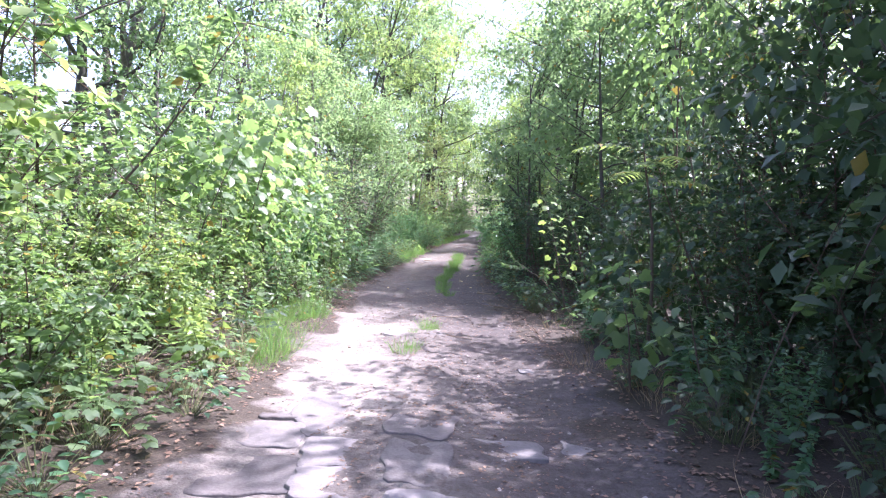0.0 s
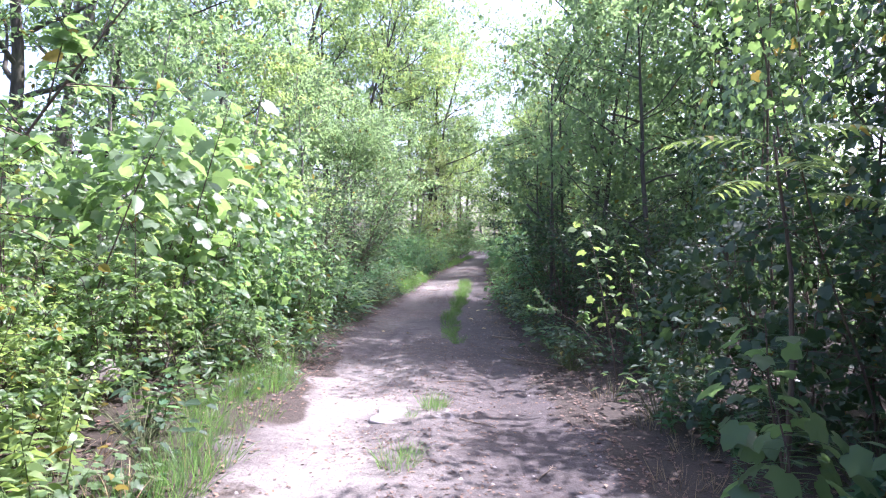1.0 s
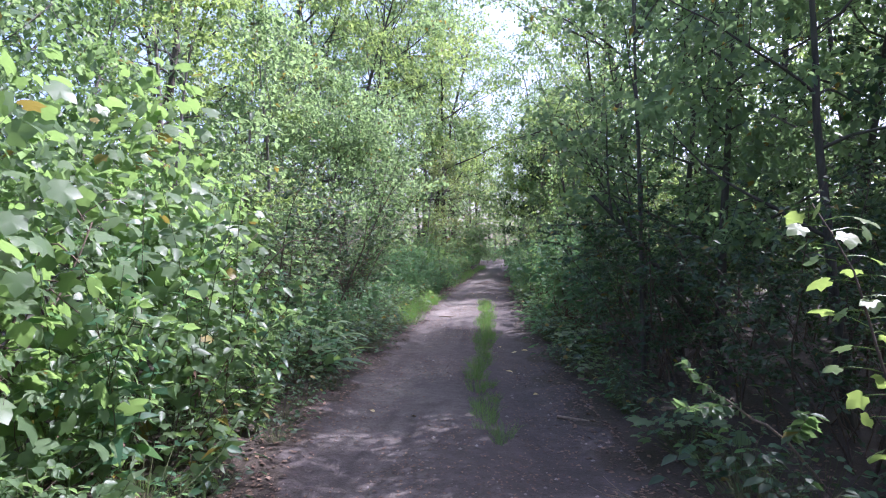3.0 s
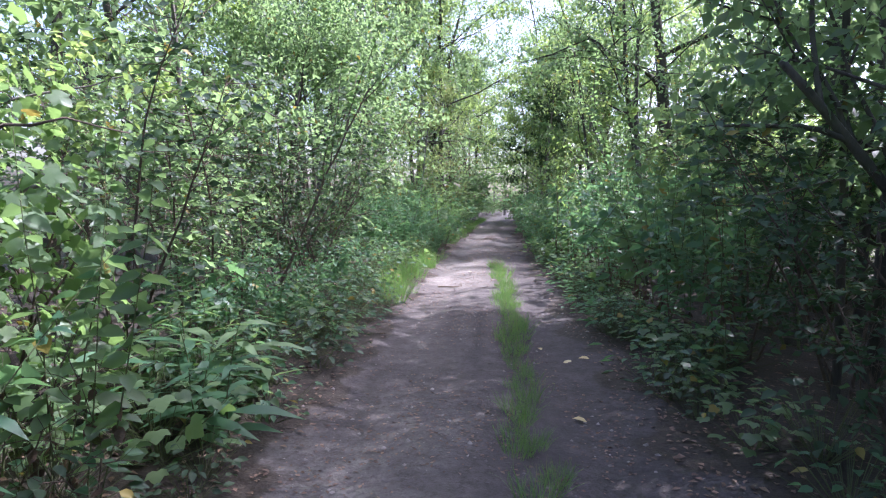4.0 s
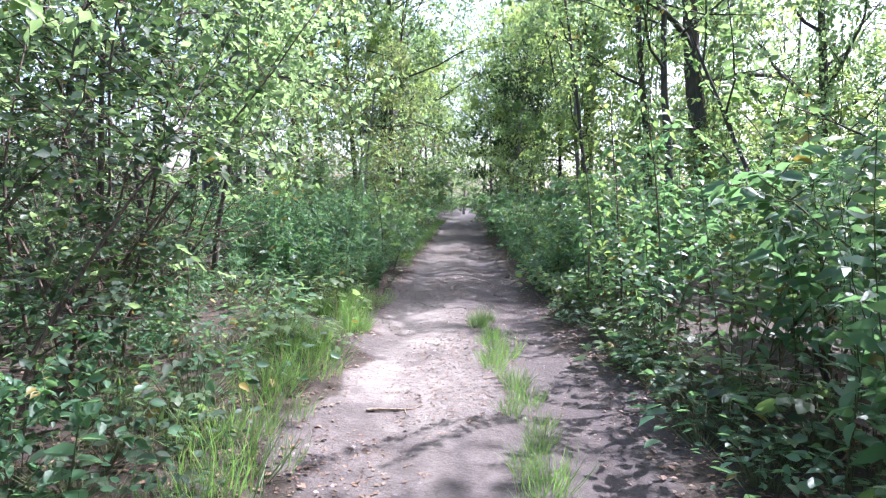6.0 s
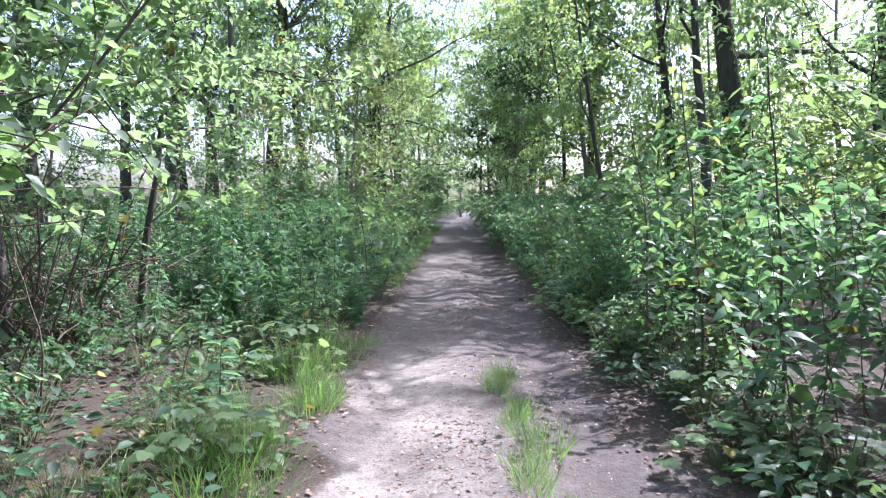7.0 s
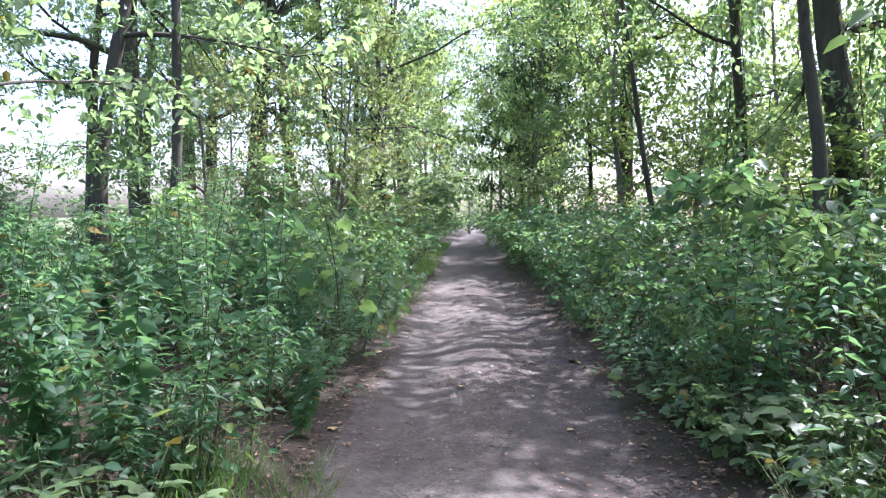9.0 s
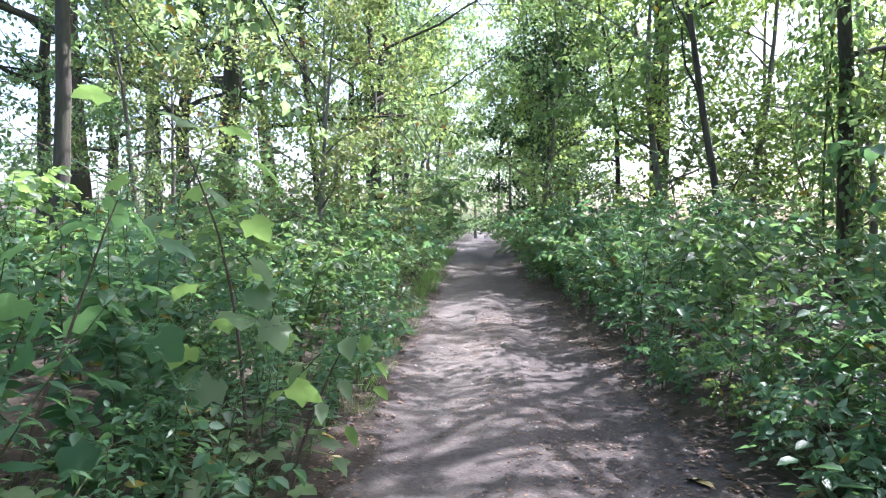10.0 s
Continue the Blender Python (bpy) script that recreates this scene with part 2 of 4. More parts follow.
FOLD = shape([(0, 0, 0), (0.3, 0.45, 0.07), (0, 1, -0.08), (-0.3, 0.45, 0.07)], [(0, 1, 2), (0, 2, 3)])
OVATE = shape([(0, 0, 0), (0.27, 0.24, 0.06), (0.25, 0.6, 0.06), (0, 1, -0.12), (-0.25, 0.6, 0.06), (-0.27, 0.24, 0.06)],
              [(0, 1, 2), (0, 2, 3), (0, 3, 4), (0, 4, 5)])
LANCE = shape([(0, 0, 0), (0.11, 0.3, 0.03), (0.09, 0.6, 0.0), (0, 1, -0.16), (-0.09, 0.6, 0.0), (-0.11, 0.3, 0.03)],
              [(0, 1, 5), (1, 2, 4), (1, 4, 5), (2, 3, 4)])
LOBED = shape([(0, 0.36, 0.03), (0, 0.05, 0), (0.2, -0.1, -0.02), (0.42, 0.02, -0.03), (0.46, 0.24, 0.0), (0.56, 0.5, -0.07), (0.34, 0.56, 0.02), (0.24, 0.78, -0.01), (0, 1, -0.1),
               (-0.24, 0.78, -0.01), (-0.34, 0.56, 0.02), (-0.56, 0.5, -0.07), (-0.46, 0.24, 0.0), (-0.42, 0.02, -0.03), (-0.2, -0.1, -0.02)],
              [(0, i, i + 1) for i in range(1, 14)] + [(0, 14, 1)])
SPEAR = shape([(0, 0, 0), (0.17, 0.25, 0.05), (0.15, 0.55, 0.03), (0, 1, -0.2), (-0.15, 0.55, 0.03), (-0.17, 0.25, 0.05)],
              [(0, 1, 5), (1, 2, 4), (1, 4, 5), (2, 3, 4)])
BLADE = shape([(-0.009, 0, 0), (0.009, 0, 0), (0.008, 0.4, 0.02), (-0.008, 0.4, 0.02), (0.005, 0.75, -0.08), (-0.005, 0.75, -0.08), (0, 1, -0.3)],
              [(0, 1, 2), (0, 2, 3), (3, 2, 4), (3, 4, 5), (5, 4, 6)])


def grow(r, start, way, length, steps=6, bend=(0, 0, 0), wobble=0.12):
    """A wandering line that begins at start."""
    pts, d = [np.array(start, float)], unit(np.array(way, float))
    for _ in range(steps):
        d = unit(d + np.array(bend) / steps + r.normal(0, wobble, 3))
        pts.append(pts[-1] + d * length / steps)
    return np.array(pts)


def along_line(pts, s):
    """The place and way at the share s of a line."""
    x = s * (len(pts) - 1)
    i = min(int(x), len(pts) - 2)
    return pts[i] + (pts[i + 1] - pts[i]) * (x - i), unit(pts[i + 1] - pts[i])


def twig_leaves(r, soup, pts, count, size, shp, droop=0.35, flat=0.55, first=0.15):
    """Leaves set left and right along a twig."""
    s = np.sort(r.uniform(first, 1.0, count))
    x = s * (len(pts) - 1)
    i = np.minimum(x.astype(int), len(pts) - 2)
    pos = pts[i] + (pts[i + 1] - pts[i]) * (x - i)[:, None]
    way = unit(pts[i + 1] - pts[i])
    side = unit(np.cross(way, UP) + 1e-6) * np.where(np.arange(count) % 2, 1, -1)[:, None]
    out = side + way * r.uniform(0.1, 0.9, (count, 1)) + r.normal(0, 0.3, (count, 3)) - UP * droop * r.uniform(0.2, 1.6, (count, 1))
    normal = UP * flat + r.normal(0, 0.45, (count, 3)) + side * 0.2
    soup.leaves(pos, out, normal, size * r.uniform(0.6, 1.2, count), shp)


# ---- the lie of the land ----
def left_edge(y):
    return np.interp(y, [0, 9, 12, 15, 20, 26, 30, 37, 48, 60, 70, 120], [-1.2, -1.68, -1.92, -2.14, -2.42, -2.32, -2.27, -2.02, -1.8, -1.4, -1.0, 3.0])


def right_edge(y):
    return np.interp(y, [0, 10, 13, 15.5, 18, 20, 26, 35, 46, 55, 63, 70, 120], [2.2, 1.27, 0.85, 0.55, 0.3, 0.2, 0.06, -0.04, 0.05, 0.3, 0.72, 1.0, 4.6])


def value_noise(x, y, seed):
    """Smooth noise between 0 and 1."""
    xi, yi = np.floor(x), np.floor(y)
    u, v = x - xi, y - yi
    u, v = u * u * (3 - 2 * u), v * v * (3 - 2 * v)

    def corner(a, b):
        h = np.sin(a * 127.1 + b * 311.7 + seed * 74.7) * 43758.5453
        return h - np.floor(h)

    return (corner(xi, yi) * (1 - u) + corner(xi + 1, yi) * u) * (1 - v) + (corner(xi, yi + 1) * (1 - u) + corner(xi + 1, yi + 1) * u) * v


def land(x, y):
    """The height of the ground."""
    x, y = np.asarray(x, float), np.asarray(y, float)
    base = np.interp(y, [-5, 2, 9, 16, 23, 30, 37, 44, 58, 79], [-0.08, 0, 0.1, 0.13, 0.21, 0.29, 0.4, 0.46, 0.52, 0.54])
    l, rr = left_edge(y), right_edge(y)
    u = (x - (l + rr) / 2) / ((rr - l) / 2)
    a = np.abs(u)
    rut = -0.045 * np.exp(-(((a - 0.58) / 0.26) ** 2)) + 0.02 * np.exp(-((a / 0.25) ** 2))
    fall = -2.5 * np.clip((-x - 17) / 30, 0, 1) ** 1.3
    bank = 0.1 * np.clip((a - 0.95) / 0.7, 0, 1) ** 1.5 + 0.012 * np.clip(a - 1.6, 0, 12)
    rough = 0.05 * (value_noise(x * 0.9, y * 0.9, 1) - 0.5) + 0.025 * (value_noise(x * 3.1, y * 3.1, 2) - 0.5) + 0.012 * (value_noise(x * 9, y * 9, 3) - 0.5)
    return base + rut + bank + fall + rough * np.clip(0.3 + 0.9 * (a - 0.6), 0.3, 1.5)


def stretch_axis(lo, hi, step, far_lo, far_hi):
    """Even steps from lo to hi, growing ones beyond."""
    mid = list(np.arange(lo, hi, step))
    s, p, low, high = step, lo, [], []
    while p > far_lo:
        s *= 1.22
        p -= s
        low.append(p)
    s, p = step, mid[-1]
    while p < far_hi:
        s *= 1.22
        p += s
        high.append(p)
    return np.array(low[::-1] + mid + high)


gx, gy = stretch_axis(-3.4, 2.2, 0.09, -900, 900), stretch_axis(6.5, 44.0, 0.13, -300, 1500)
mx, my = np.meshgrid(gx, gy, indexing="ij")
gi, gj = np.meshgrid(np.arange(len(gx) - 1), np.arange(len(gy) - 1), indexing="ij")
cell = (gi * len(gy) + gj)
quads = np.stack([cell, cell + len(gy), cell + len(gy) + 1, cell + 1], -1).reshape(-1, 4)
ground_me = make_mesh("ground", np.stack([mx, my, land(mx, my)], -1).reshape(-1, 3), [quads], GROUND, True)
half = (right_edge(my) - left_edge(my)) / 2
u_across = (mx - (left_edge(my) + right_edge(my)) / 2) / half
ragged = 0.5 * (value_noise(mx * 1.3, my * 1.3, 8) - 0.5) + 0.35 * (value_noise(mx * 4, my * 4, 9) - 0.5)
track_share = np.clip((1.1 + ragged - np.abs(u_across)) / 0.3, 0, 1)
# worn sand plus sun patches put into the colour, by distance along the track
sunpatch_pale_share = np.exp(-((u_across + 0.45) / 0.5) ** 2) * np.interp(my, [6, 10, 14.5, 16.5, 18, 19.5, 21, 25, 27, 30, 31.5, 36, 37.5, 39, 45], [0.5, 1, 1, 0.15, 0.5, 0.5, 0.12, 0.25, 0.9, 0.8, 0.3, 0.25, 0.7, 0.5, 0.4])
damp_share = np.zeros_like(mx)
for mark, wide in ((-1.62, 0.07), (-1.3, 0.06), (-0.28, 0.08)):
    lane = mark + 0.15 * np.sin(my * 0.35)
    damp_share += np.exp(-(((mx - lane) / wide) ** 2)) * np.clip((value_noise(my * 0.45, mx * 0 + mark, 41) - 0.45) * 4, 0, 1)
damp_share *= np.interp(my, [14, 16.5, 25, 28], [0, 1, 1, 0.2])
field_share = np.clip((np.abs(mx) - 8.5) / 4, 0, 1)
for key, values in (("track", track_share), ("pale", sunpatch_pale_share), ("field", field_share), ("damp", damp_share)):
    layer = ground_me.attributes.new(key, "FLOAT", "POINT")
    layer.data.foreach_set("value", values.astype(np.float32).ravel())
ground = tagged(new("ground", ground_me), "rutted bare dirt track with pale worn and painted sunlit patches through brown leaf mould", "ground", kind="structure")


def spot(x, y, turn=0.0, scale=1.0, sink=0.03, tilt=0.0, lean=0.0, tall=1.0):
    """A pose on the ground."""
    m = pose(x, y, float(land(x, y)) - sink, tilt, lean, turn)
    return m @ Matrix.Diagonal((scale, scale, scale * tall, 1))


# ---- kinds of plants: each function builds one at the origin ----
def thing(name, label, category, group=""):
    return tagged(new(name), label, category, group)


def shrub(r, label, height, spread, stems, twigs, per_twig, size, shp, leaf, bark, group="roadside shrubs", droop=0.35, arch=0.7, name="shrub"):
    root = thing(name, label, "shrub", group)
    leafs = Soup()
    for k in range(stems):
        ang = 2 * np.pi * (k + r.uniform(-0.35, 0.35)) / stems
        out = np.array((np.cos(ang), np.sin(ang), 0))
        tilt = r.uniform(0.1, 0.75) * spread / height
        length = height * r.uniform(0.75, 1.15)
        pts = grow(r, out * r.uniform(0.03, 0.2), UP + out * tilt, length, 9, out * arch * 0.8 - UP * arch * 0.5, 0.09)
        wood = Soup()
        wood.tube(pts, np.linspace(0.008 + 0.003 * height, 0.003, len(pts)), 5)
        for _ in range(twigs):
            s = r.uniform(0.12, 1.0) ** 0.8
            p, w = along_line(pts, s)
            side = unit(r.normal(0, 1, 3) * (1, 1, 0.45))
            tw = grow(r, p, side + w * 0.5 + UP * 0.1, spread * r.uniform(0.25, 0.6) * (1.15 - 0.45 * s), 3, -UP * 0.4, 0.16)
            wood.tube(tw[[0, 3]], [0.005, 0.002], 3)
            twig_leaves(r, leafs, tw, per_twig, size, shp, droop)
        part("stem", wood.mesh("stem", bark, True), root)
    part("foliage", leafs.mesh("foliage", leaf), root)
    return root


def vine_mound(r, label, length, depth, height, count, size, leaf=LEAF_VINE):
    """A heap of climbing vine over dead brush, leaves hanging like shingles."""
    root = thing("vine_thicket", label, "vine", "vine mounds")
    leafs = Soup()
    n = count
    ang, el = r.uniform(0, 2 * np.pi, n), np.arcsin(r.uniform(-0.05, 1, n))
    d = np.stack([np.cos(ang) * np.cos(el), np.sin(ang) * np.cos(el), np.sin(el)], -1)
    lump = 0.74 + 0.42 * value_noise(d[:, 0] * 2.6 + 5, d[:, 1] * 2.6 + d[:, 2] * 2.1, 5) * value_noise(d[:, 0] * 5 + 1, d[:, 2] * 5 + d[:, 1], 6) ** 0.5
    depth_in = 1.06 - 0.34 * r.random(n) ** 1.5
    pos = d * (length / 2, depth / 2, height) * (lump * depth_in)[:, None]
    nor = unit(d * (1, 1, 0.8) + UP * 0.55 + r.normal(0, 0.5, (n, 3)))
    down = -UP * 0.7 + r.normal(0, 0.65, (n, 3)) + d * 0.5
    keep = pos[:, 2] > 0.12
    leafs.leaves(pos[keep], down[keep], nor[keep], size * r.uniform(0.45, 1.35, keep.sum()), LOBED)
    part("foliage", leafs.mesh("foliage", leaf), root)
    for k in range(7):
        a = r.uniform(0, 2 * np.pi)
        st = np.array((np.cos(a) * length * 0.3, np.sin(a) * depth * 0.3, 0))
        pts = grow(r, st * 0.7, UP * 1.3 + st * 0.3, height * 0.6, 8, st * 0.1, 0.12)
        wood = Soup()
        wood.tube(pts, np.linspace(0.012, 0.004, len(pts)), 5)
        for _ in range(7):
            p, w = along_line(pts, r.uniform(0.2, 1))
            tw = grow(r, p, r.normal(0, 1, 3), r.uniform(0.3, 0.7), 5, -UP * 0.8, 0.25)
            wood.tube(tw, np.linspace(0.006, 0.002, len(tw)), 3)
        part("vine", wood.mesh("vine", STEM_BROWN, True), root)
    return root


def forb(r, label, height, count, size, shp, leaf, stems=1, single=False, name="tall_weed", flower=False, bare=0.12, withered=0):
    """An upright weed with leaves up its stem; single: every leaf is a piece of its own."""
    root = thing(name, label, "weed", "weeds along the track")
    leafs, dead = Soup(), Soup()
    for _ in range(stems):
        base = np.array((*r.normal(0, 0.05 * (stems > 1) + 0.02 * stems, 2), 0))
        pts = grow(r, base, UP + np.array((*r.normal(0, 0.14, 2), 0)), height * r.uniform(0.75, 1.1), 8, (*r.normal(0, 0.15, 2), -0.1), 0.04)
        wood = Soup()
        wood.tube(pts, np.linspace(0.006, 0.002, len(pts)), 5)
        part("stem", wood.mesh("stem", STEM_GREEN, True), root)
        for k in range(count):
            s = bare + (1 - bare) * (k + r.random()) / count
            p, w = along_line(pts, s)
            a = k * 2.4 + r.normal(0, 0.3)
            out = np.array((np.cos(a), np.sin(a), r.uniform(-0.25, 0.45)))
            big = size * (0.55 + 0.75 * np.sin(np.pi * min(0.95, 0.25 + s * 0.75))) * r.uniform(0.8, 1.15)
            if single:
                one = Soup()
                one.leaves(np.zeros((1, 3)), out[None], (UP * 0.9 + r.normal(0, 0.25, 3) - out * 0.1)[None], big, shp)
                part("leaf", one.mesh("leaf", leaf), root, m=Matrix.Translation(p))
            else:
                leafs.leaves(p[None], (out - UP * r.uniform(0, 0.55))[None], (UP * 0.75 + r.normal(0, 0.5, 3))[None], np.array([big * r.uniform(0.75, 1.1)]), shp)
        for _ in range(withered):
            p, w = along_line(pts, r.uniform(0.08, bare + 0.15))
            dead.leaves(p[None], (r.normal(0, 0.6, 3) - UP)[None], r.normal(0, 1, 3)[None], np.array([size * r.uniform(0.4, 0.8)]), shp)
        if flower:
            for _ in range(5):
                tw = grow(r, pts[-1], UP + r.normal(0, 0.5, 3), 0.16, 3, -UP * 0.3, 0.1)
                twig_leaves(r, leafs, tw, 12, 0.035, LANCE, 0.0, 0.3)
    if leafs.v:
        part("foliage", leafs.mesh("foliage", leaf), root)
    if dead.v:
        part("withered_leaves", dead.mesh("withered_leaves", DRY_LEAF), root, "withered brown leaves hanging on the lower stems")
    return root


def low_plant(r, label, count, size, spread, leaf, shp=OVATE, single=False):
    """A low seedling or creeper: leaves on short stalks."""
    root = thing("ground_plant", label, "plant", "low plants at the verge")
    wood, leafs = Soup(), Soup()
    for k in range(count):
        a, rad = r.uniform(0, 2 * np.pi), spread * r.uniform(0.1, 1)
        tip = np.array((np.cos(a) * rad, np.sin(a) * rad, spread * r.uniform(0.25, 0.95)))
        wood.tube(np.array([tip * (0.05, 0.05, 0), tip]), [0.003, 0.0015], 3)
        out = np.array((np.cos(a), np.sin(a), r.uniform(-0.45, 0.15)))
        nor = UP + r.normal(0, 0.28, 3)
        big = size * r.uniform(0.6, 1.2)
        if single:
            one = Soup()
            one.leaves(np.zeros((1, 3)), out[None], nor[None], big, shp)
            part("leaf", one.mesh("leaf", leaf), root, m=Matrix.Translation(tip))
        else:
            leafs.leaves(tip[None], out[None], nor[None], np.array([big]), shp)
    part("stem", wood.mesh("stem", STEM_GREEN), root)
    if leafs.v:
        part("foliage", leafs.mesh("foliage", leaf), root)
    return root


def grass_clump(r, label, blades, height, spread, mat=GRASS):
    soup = Soup()
    a, rad = r.uniform(0, 2 * np.pi, blades), spread * np.sqrt(r.random(blades))
    pos = np.stack([np.cos(a) * rad, np.sin(a) * rad, np.full(blades, -0.01)], -1)
    out = np.stack([np.cos(a), np.sin(a), 0 * a], -1)
    lean = out * r.uniform(0, 0.75, (blades, 1)) + r.normal(0, 0.22, (blades, 3)) * (1, 1, 0) + UP
    tv = BLADE[0].copy()
    soup.leaves(pos, lean, out * 0.2 + UP * 0.4 + r.normal(0, 0.5, (blades, 3)), height * r.uniform(0.45, 1.15, blades), (tv, BLADE[1]))
    return tagged(new("grass_clump", soup.mesh("grass_clump", mat)), label, "grass", "grass clumps")


def tree(r, label, height, girth, crown_from, reach, limbs, leaves, size, leaf, bark, lean=(0, 0), shp=FOLD, group="trees beside the track", name="tree", clump=0.34):
    """A tapered trunk, limbs with side branches, and clumps of small leaves with gaps between."""
    root = thing(name, label, "tree", group)
    trunk_pts = grow(r, (0, 0, -0.1), UP + np.array((*lean, 0)), height * 0.96, 14, (0, 0, 0.25), 0.045)
    trunk_pts = trunk_pts * (1, 1, height * 0.96 / trunk_pts[-1, 2])
    wood = Soup()
    s = np.linspace(0, 1, len(trunk_pts))
    wood.tube(trunk_pts, girth * (1 - 0.86 * s) + girth * 0.5 * np.exp(-s * 30), 9)
    part("trunk", wood.mesh("trunk", bark, True), root)
    leafs = Soup()
    per = leaves // (limbs * 7)
    for k in range(limbs):
        f = crown_from + (0.97 - crown_from) * (k + r.random()) / limbs
        p, w = along_line(trunk_pts, f)
        a = k * 2.4 + r.normal(0, 0.4)
        out = np.array((np.cos(a), np.sin(a), 0))
        rel = (f - crown_from) / (1 - crown_from)
        length = reach * (0.45 + 0.75 * np.sin(np.pi * (0.2 + 0.72 * rel))) * r.uniform(0.75, 1.15)
        pts = grow(r, p, out + UP * (0.25 + 0.9 * rel), length, 8, UP * 0.25, 0.13)
        limb = Soup()
        thick = girth * (1 - 0.8 * f) * 0.5
        limb.tube(pts, np.linspace(thick, thick * 0.2, len(pts)), 5)
        for _ in range(7):
            q, w2 = along_line(pts, r.uniform(0.2, 1.0))
            tw = grow(r, q, w2 * 0.6 + unit(r.normal(0, 1, 3)) * 0.9, length * r.uniform(0.3, 0.6), 4, -UP * 0.2, 0.16)
            limb.tube(tw[[0, 2, 4]], np.linspace(thick * 0.3, thick * 0.08, 3), 3)
            n = per
            x = r.uniform(0.15, 1.05, n) * (len(tw) - 1)
            i = np.minimum(x.astype(int), len(tw) - 2)
            centre = tw[i] + (tw[i + 1] - tw[i]) * (x - i)[:, None]
            knots = np.round(x * 1.6)
            shift = np.stack([np.sin(knots * 12.9 + q[0] * 9), np.sin(knots * 78.2 + q[1] * 7), np.sin(knots * 37.7 + q[2] * 5)], -1) * clump * 0.8
            pos = centre + shift + r.normal(0, clump * 0.45, (n, 3)) * (1, 1, 0.55)
            leafs.leaves(pos, r.normal(0, 1, (n, 3)) - UP * 0.5, UP * 1.1 + r.normal(0, 0.5, (n, 3)), size * r.uniform(0.6, 1.2, n), shp)
        part("limb", limb.mesh("limb", bark, True), root)
    part("crown", leafs.mesh("crown", leaf), root)
    return root


def frond_shrub(r, label, height, fronds, length):
    """A young sumac-like shrub with long feather-shaped leaves."""
    root = thing("frond_shrub", label, "shrub", "frond shrubs")
    wood = Soup()
    pts = grow(r, (0, 0, 0), UP, height, 8, (-0.1, 0, 0), 0.06)
    wood.tube(pts, np.linspace(0.022, 0.008, len(pts)), 6)
    part("stem", wood.mesh("stem", STEM_BROWN, True), root)
    for k in range(fronds):
        p, _ = along_line(pts, 0.8 + 0.2 * (k + 0.5) / fronds)
        a = k * 2.4 + r.normal(0, 0.2)
        rib = grow(r, p, (np.cos(a), np.sin(a), 0.55), length * r.uniform(0.8, 1.1), 9, -UP * 0.9, 0.04)
        soup = Soup()
        soup.tube(rib, np.linspace(0.004, 0.0015, len(rib)), 3)
        n = 22
        s = np.repeat(np.linspace(0.15, 0.98, n // 2), 2)
        x = s * (len(rib) - 1)
        i = np.minimum(x.astype(int), len(rib) - 2)
        pos = rib[i] + (rib[i + 1] - rib[i]) * (x - i)[:, None]
        way = unit(rib[i + 1] - rib[i])
        side = unit(np.cross(way, UP)) * np.where(np.arange(n) % 2, 1, -1)[:, None]
        soup.leaves(pos, side + way * 0.35 - UP * 0.12, np.broadcast_to(UP, (n, 3)) + r.normal(0, 0.1, (n, 3)), 0.3 * length * (0.35 + 0.65 * np.sin(np.pi * (0.12 + 0.8 * s))), LANCE)
        part("frond", soup.mesh("frond", LEAF_YELLOW), root)
    return root


def dry_tangle(r, label, height, count, spread):
    """Bare dead stalks and runners standing in a tangle."""
    root = thing("dead_brush", label, "dead stems", "dead brush")
    for _ in range(count):
        soup = Soup()
        a = r.uniform(0, 2 * np.pi)
        st = np.array((np.cos(a), np.sin(a), 0)) * spread * r.random()
        pts = grow(r, st, UP * 1.2 + r.normal(0, 0.4, 3), height * r.uniform(0.5, 1.1), 8, (*r.normal(0, 0.5, 2), -0.3), 0.12)
        soup.tube(pts, np.linspace(0.008, 0.003, len(pts)), 4)
        for _ in range(5):
            p, w = along_line(pts, r.uniform(0.2, 1))
            tw = grow(r, p, w + r.normal(0, 0.8, 3), r.uniform(0.2, 0.6), 4, -UP * 0.3, 0.2)
            soup.tube(tw, np.linspace(0.004, 0.0015, len(tw)), 3)
        part("stalk", soup.mesh("stalk", STEM_BROWN, True), root)
    return root


# ---- planting ----
class Kind:
    """Variants of one kind of plant; the first planting of a variant is the variant itself."""

    def __init__(self, makes):
        self.makes, self.made, self.count = makes, [None] * len(makes), 0

    def plant(self, m, which=None):
        k = self.count % len(self.makes) if which is None else which
        self.count += 1
        if self.made[k] is None:
            self.made[k] = self.makes[k]()
            ob = self.made[k]
        else:
            ob = copy_thing(self.made[k], m)
        ob.matrix_basis = m
        return ob


def rand(a, b):
    return float(rng.uniform(a, b))


def r_(seed):
    return np.random.default_rng(seed)


bright_shrubs = Kind([lambda k=k: shrub(r_(20 + k), "leafy green roadside shrub with arching stems in full sun", 2.7, 1.5, 5, 22, 13, 0.1, OVATE, (LEAF_YELLOW, LEAF_VINE, LEAF_VINE)[k], STEM_BROWN, arch=0.25) for k in range(3)])
dark_shrubs = Kind([lambda k=k: shrub(r_(30 + k), "dense dark small-leaved shrub with thin branches", 3.0, 1.6, 4, 32, 13, 0.088, FOLD, (LEAF_TREE, LEAF_TREE, LEAF_SHADED)[k], STEM_BROWN, arch=0.25) for k in range(3)])
